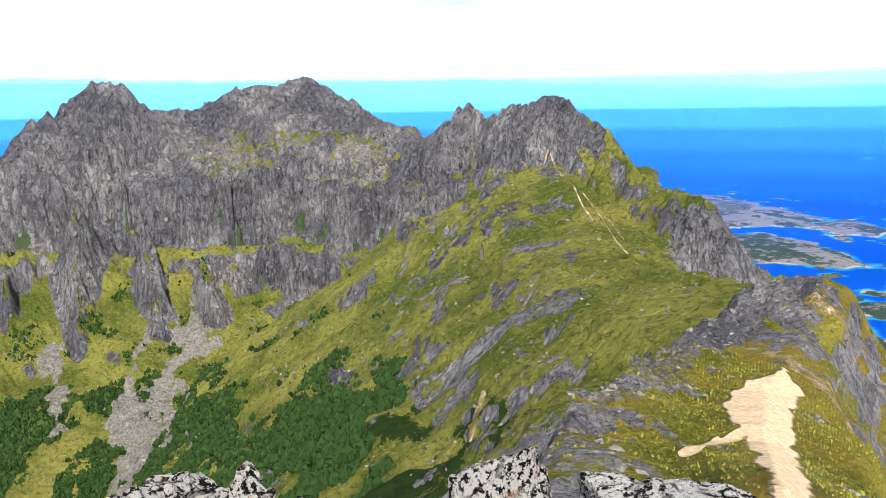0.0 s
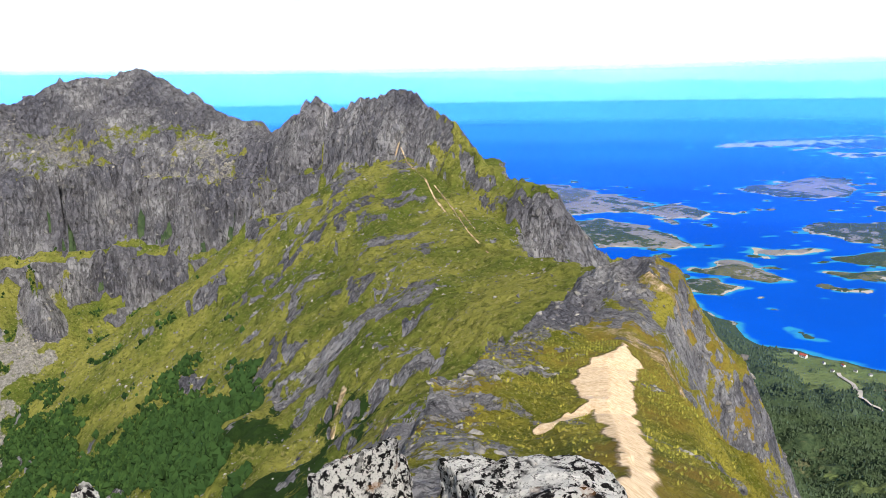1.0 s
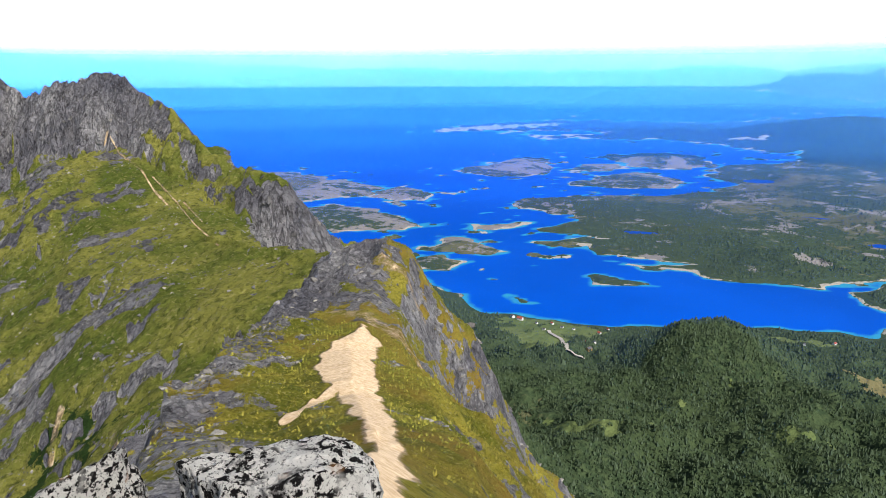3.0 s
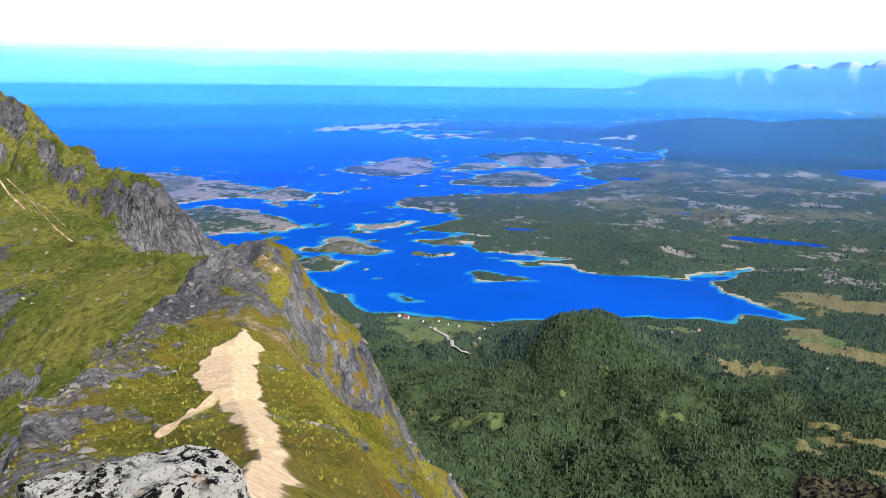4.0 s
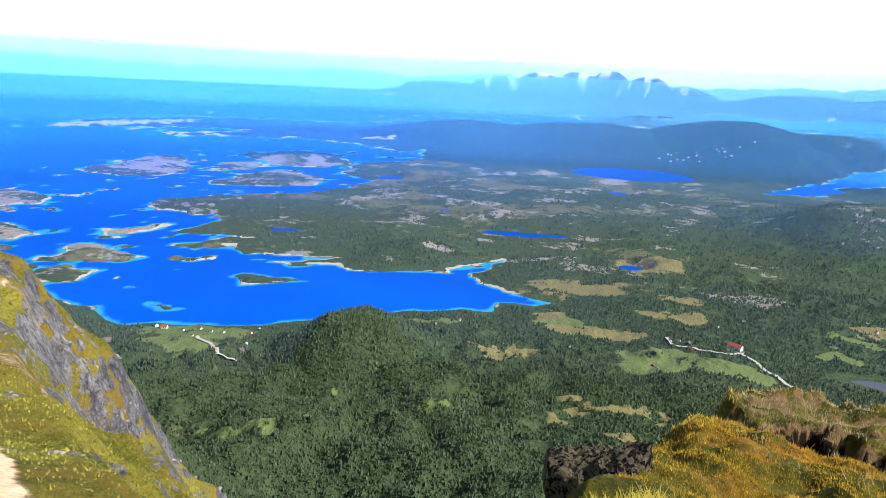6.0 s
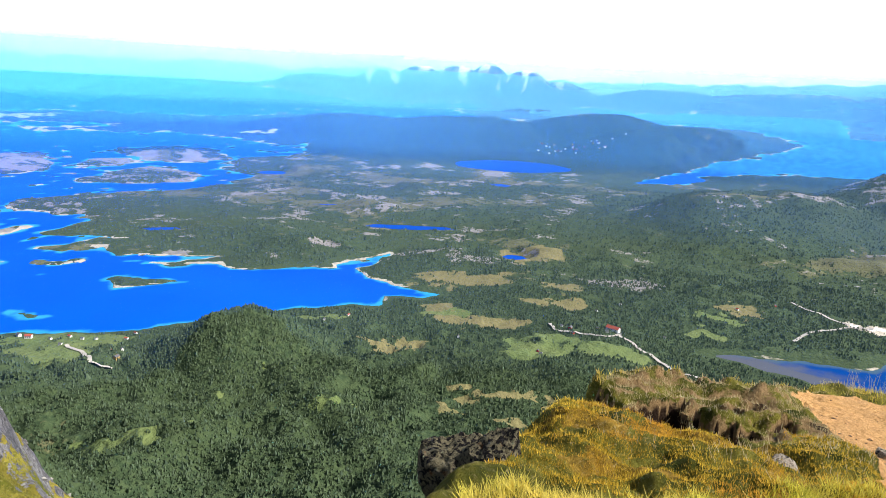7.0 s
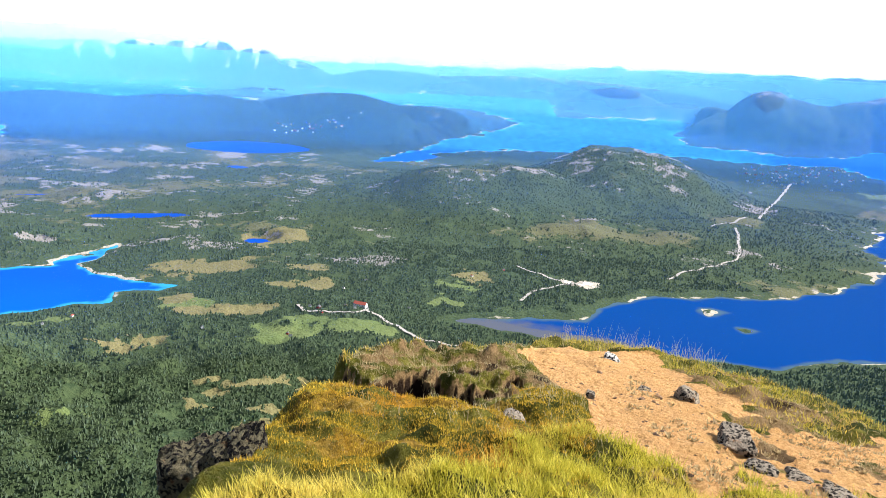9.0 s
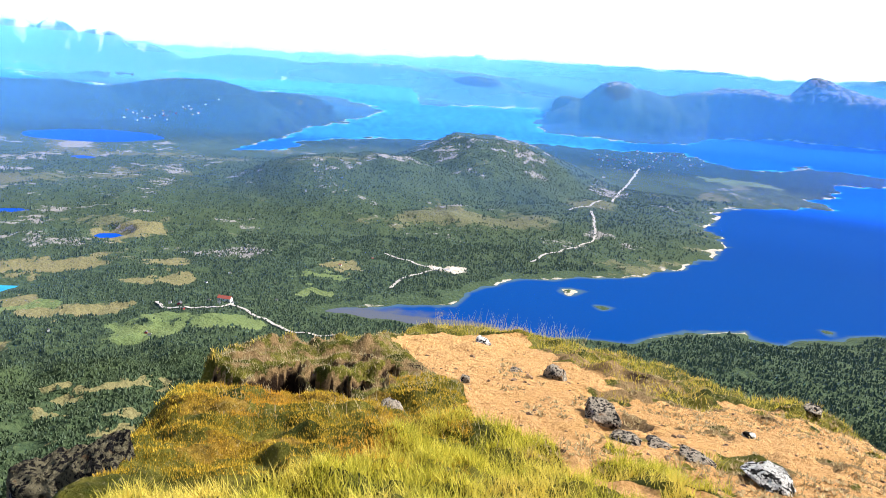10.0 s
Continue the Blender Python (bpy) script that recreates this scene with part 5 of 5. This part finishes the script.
GREEN = blade_material("green_grass", (0.30, 0.30, 0.025), (0.84, 0.72, 0.11), (0.80, 0.62, 0.14))
GOLD = blade_material("golden_moss", (0.44, 0.36, 0.04), (0.78, 0.60, 0.12), (0.70, 0.46, 0.12))
MOSS = blade_material("golden_cushion_moss", (0.20, 0.15, 0.012), (0.88, 0.60, 0.07), (0.74, 0.38, 0.05))
STRAW = blade_material("dry_grass", (0.46, 0.37, 0.18), (0.66, 0.56, 0.34), (0.40, 0.30, 0.14))


def strew(n, b0, b1, d0, d1, seed, clump, where=None):
    rs = np.random.default_rng(seed)
    b, d = rs.uniform(b0, b1, n), np.sqrt(rs.uniform(d0 * d0, d1 * d1, n))
    x, y = d * np.sin(np.radians(b)), d * np.cos(np.radians(b))
    keep = (summit_sand(b, d) < 0.35) & (peat_hag(b, d) < 0.4) & (fbm(x / clump, y / clump, 3, seed) > rs.uniform(-0.6, 0.5, n)) & (d < np.interp(b, RIM_AT, RIM_OUT) + 0.15)
    if where is not None:
        keep &= where(b, d)
    return b[keep], d[keep]


b, d = strew(95000, 74, 124, 2.1, 4.5, 51, 0.3, lambda b, d: d < np.interp(b, [76, 94, 100, 124], [2.9, 3.2, 4.2, 4.5]))
blades("meadow_grass", b, d, 0.078, 0.0020, GREEN, "yellow-green summit grass in tufts", 52, 1.0)
b, d = strew(110000, 74, 104, 3.2, 5.4, 53, 0.25, lambda b, d: (d < 4.75) | (b > 97))
blades("moss_tufts", b, d, 0.020, 0.0034, MOSS, "golden moss and low heath cushions", 54, 1.3)
b, d = strew(60000, 70, 140, 4.4, 9.8, 55, 0.5, lambda b, d: (b < 84) | ((b > 101) & (d > 5.6)) | (d > np.interp(b, RIM_AT, RIM_OUT) - 0.6))
blades("heath_grass", b, d, 0.05, 0.0040, GOLD, "tawny short heath along the summit edge", 56, 0.8)
b, d = strew(14000, 99, 140, 5.5, 9.6, 57, 0.5, lambda b, d: d > np.interp(b, RIM_AT, RIM_OUT) - 1.1)
blades("rim_grass", b, d, 0.075, 0.0026, GREEN, "green grass on the summit rim", 58, 0.6)
b, d = strew(30000, 83, 103, 4.8, 8.4, 63, 0.25)
blades("withered_heath", b, d, 0.03, 0.0034, STRAW, "withered brown heath round the peat hollows", 64, 0.9)
b, d = strew(9000, 84, 132, 3.8, 9.4, 59, 0.35)
blades("straw", b, d, 0.075, 0.0020, STRAW, "dry straw among the turf", 60, 0.9)
b, d = strew(420, 100.5, 112.5, 8.6, 9.7, 61, 0.5)
blades("seed_stalks", b, d, 0.30, 0.0020, STRAW, "tall pale seed stalks on the rim", 62, 0.5)

# ---- lakes ----
LAKE = water_material("lake_water", (0.0, 0.05, 0.36), (0.03, 0.16, 0.30))
for lx, ly, la, lb, turn in LAKES:
    a = np.linspace(0, 2 * math.pi, 40, endpoint=False)
    rr, aa = np.meshgrid(np.array([0.001, 0.6, 1.25]), a, indexing="ij")
    u, v = rr * la * np.cos(aa), rr * lb * np.sin(aa)
    t = radians(turn)
    x, y = lx + u * math.sin(t) + v * math.cos(t), ly + u * math.cos(t) - v * math.sin(t)
    r = np.hypot(x, y)
    z = sea_level(r) + (7 - 2.4) * r / far_off(r)
    lake = lay("lake", x, y, z, LAKE, {"cover": (0 * x, 0 * x, 0 * x)}, closed=True)
    tagged(lake, "small dark blue lake among bogs and woods", "lake", kind="structure")

# ---- roads ----
ROADS = {
    "track": [(1943,-724),(1996,-812),(2129,-934),(2217,-982),(2600,-1200),(2950,-1400)],
    "lane": [(1923,-789),(1783,-744),(1749,-726),(1598,-673),(1554,-650),(1469,-565),(1326,-427)],
    "pit_road": [(1142,-137),(1191,-171),(1251,-220),(1274,-265)],
    "pit_lane": [(1359,-148),(1284,-203),(1271,-233)],
    "farm_road": [(1010,200),(973,175),(977,154),(968,117),(1001,98),(988,82),(950,64),(905,20),(860,-60)],
    "bay_road": [(640,720),(630,689),(618,679),(564,605),(579,588)],
}
GRAVEL = plain("road_gravel", (0.46, 0.43, 0.39), 0.95, 0.3, 8.0)
for name, pts in ROADS.items():
    px, py = [], []
    for (ax, ay), (bx, by) in zip(pts, pts[1:]):
        t = np.linspace(0, 1, 14, endpoint=False)
        px += list(ax + (bx - ax) * t)
        py += list(ay + (by - ay) * t)
    px, py = np.array(px), np.array(py)
    px, py = px + 5 * fbm(px / 60, py / 60, 2, 241), py + 5 * fbm(px / 60, py / 60, 2, 243)
    tx, ty = np.gradient(px), np.gradient(py)
    n = np.hypot(tx, ty)
    w = 1.7 + 0.0008 * np.hypot(px, py)
    x = np.stack([px - ty / n * w, px, px + ty / n * w])
    y = np.stack([py + tx / n * w, py, py - tx / n * w])
    z = height(x.ravel().copy(), y.ravel().copy())[0].reshape(x.shape)
    z = np.maximum(z.max(axis=0), 0)[None] + 1.2 + 0 * z
    road = lay("road", x, y, z, GRAVEL, {})
    tagged(road, "pale gravel road through woods and fields", "road", kind="structure")

# ---- houses ----
def mesh_part(name, bm, material, parent, label=""):
    me = bpy.data.meshes.new(name)
    bm.to_mesh(me)
    bm.free()
    me.materials.append(material)
    ob = new(name, me)
    ob.parent = parent
    return tagged(ob, label) if label else ob


def box(bm, lo, hi):
    bmesh.ops.create_cube(bm, size=1.0, matrix=Matrix.LocRotScale([(a + b) / 2 for a, b in zip(lo, hi)], None, [b - a for a, b in zip(lo, hi)]))


def house(wall, roof, size, label):
    """A gabled timber house with chimney and windows."""
    l, w, h = size
    top = new("house")
    bm = bmesh.new()
    vs = [bm.verts.new(c) for c in ((-l/2,-w/2,-2),(l/2,-w/2,-2),(l/2,w/2,-2),(-l/2,w/2,-2),(-l/2,-w/2,h),(l/2,-w/2,h),(l/2,w/2,h),(-l/2,w/2,h),(-l/2,0,h+w*0.38),(l/2,0,h+w*0.38))]
    for f in ((0,1,5,4),(2,3,7,6),(1,2,6,9,5),(3,0,4,8,7),(3,2,1,0)):
        bm.faces.new([vs[i] for i in f])
    mesh_part("wall", bm, wall, top)
    bm = bmesh.new()
    for s in (-1, 1):
        q = [(-l/2-.4,0,h+w*.38+.05),(l/2+.4,0,h+w*.38+.05),(l/2+.4,s*(w/2+.5),h-.2),(-l/2-.4,s*(w/2+.5),h-.2)]
        a = [bm.verts.new(p) for p in q] + [bm.verts.new((p[0], p[1], p[2] + .25)) for p in q]
        for f in ((0,1,2,3),(7,6,5,4),(0,4,5,1),(1,5,6,2),(2,6,7,3),(3,7,4,0)):
            bm.faces.new([a[i] for i in f])
    bmesh.ops.recalc_face_normals(bm, faces=bm.faces)
    roof_ob = mesh_part("roof", bm, roof, top)
    bm = bmesh.new()
    box(bm, (-0.4, -0.9, h + w * 0.2), (0.4, -0.1, h + w * 0.38 + 1.2))
    mesh_part("chimney", bm, CHIMNEY, roof_ob)
    for s in (-1, 1):
        for u in (-0.3, 0.0, 0.3):
            bm = bmesh.new()
            box(bm, (l * u - 0.6, s * w / 2 - 0.06, h * 0.35), (l * u + 0.6, s * w / 2 + 0.06, h * 0.8))
            mesh_part("window", bm, GLASS, top)
    return tagged(top, label, "house")


CHIMNEY = plain("chimney_brick", (0.25, 0.14, 0.10))
GLASS = plain("window_glass", (0.05, 0.06, 0.07), 0.15, 0.1)
WHITE = plain("white_boards", (0.80, 0.79, 0.76), 0.7, 0.1)
RED = plain("red_boards", (0.36, 0.05, 0.035), 0.8, 0.2)
OCHRE = plain("ochre_boards", (0.55, 0.36, 0.12), 0.8, 0.2)
SLATE = plain("slate_roof", (0.13, 0.13, 0.14), 0.7, 0.3)
TILE = plain("red_tile_roof", (0.42, 0.10, 0.06), 0.8, 0.3)
kinds = [house(WHITE, SLATE, (11, 8, 5), "white timber house with a slate roof"), house(RED, SLATE, (13, 8, 4.5), "red timber house with a grey roof"), house(WHITE, TILE, (14, 9, 5), "white house with a red tiled roof"), house(OCHRE, SLATE, (10, 8, 5), "ochre timber house with a dark roof")]
barn = house(WHITE, TILE, (19, 8, 4), "long white farm building with a red roof")
rs = random.Random(5)
HOMES = [(644,811),(645,795),(653,767),(635,730),(671,754),(679,718),(647,663),(597,603),(626,623),(697,686),(671,733),(720,692),(993,166),(969,158),(1018,131),(998,115),(1009,98),(1006,181),(876,185),(861,178),(868,291),(881,500),(917,480),(1130,150),(1180,120),(1060,40),(1240,-60),(1300,-120)]
spots = [(px, py, 0.6, "farmhouses") for px, py in HOMES]
for _ in range(90):
    a, q = rs.gauss(0, 1), rs.gauss(0, 1)
    spots.append((3110 + 95 * a + 60 * q, -1520 - 150 * a + 50 * q, 1.1, "houses of the village"))
for _ in range(26):
    a = rs.uniform(0, 1)
    spots.append((3470 + 40 * rs.gauss(0, 1), 820 - 420 * a, 1.3, "houses on the far hillside"))
used = set()
for px, py, k, group in spots:
    pz, inl = height(np.array([px]), np.array([py]))
    if inl[0] < 4:
        continue
    i = rs.choice((0, 0, 0, 1, 2, 3))
    m = pose(px, py, float(pz[0]) + 0.3, 0, 0, rs.uniform(0, 180)) @ Matrix.Scale(k, 4)
    if i in used:
        copy_thing(kinds[i], m)["group"] = group
    else:
        kinds[i].matrix_world = m
        kinds[i]["group"] = group
        used.add(i)
for i, ob in enumerate(kinds):
    if i not in used:
        ob.matrix_world = pose(1030 + 25 * i, 60, float(height(np.array([1030.0 + 25 * i]), np.array([60.0]))[0][0]))
barn.matrix_world = pose(1015, 109, float(height(np.array([1015.0]), np.array([109.0]))[0][0]) + 0.5, 0, 0, 70)
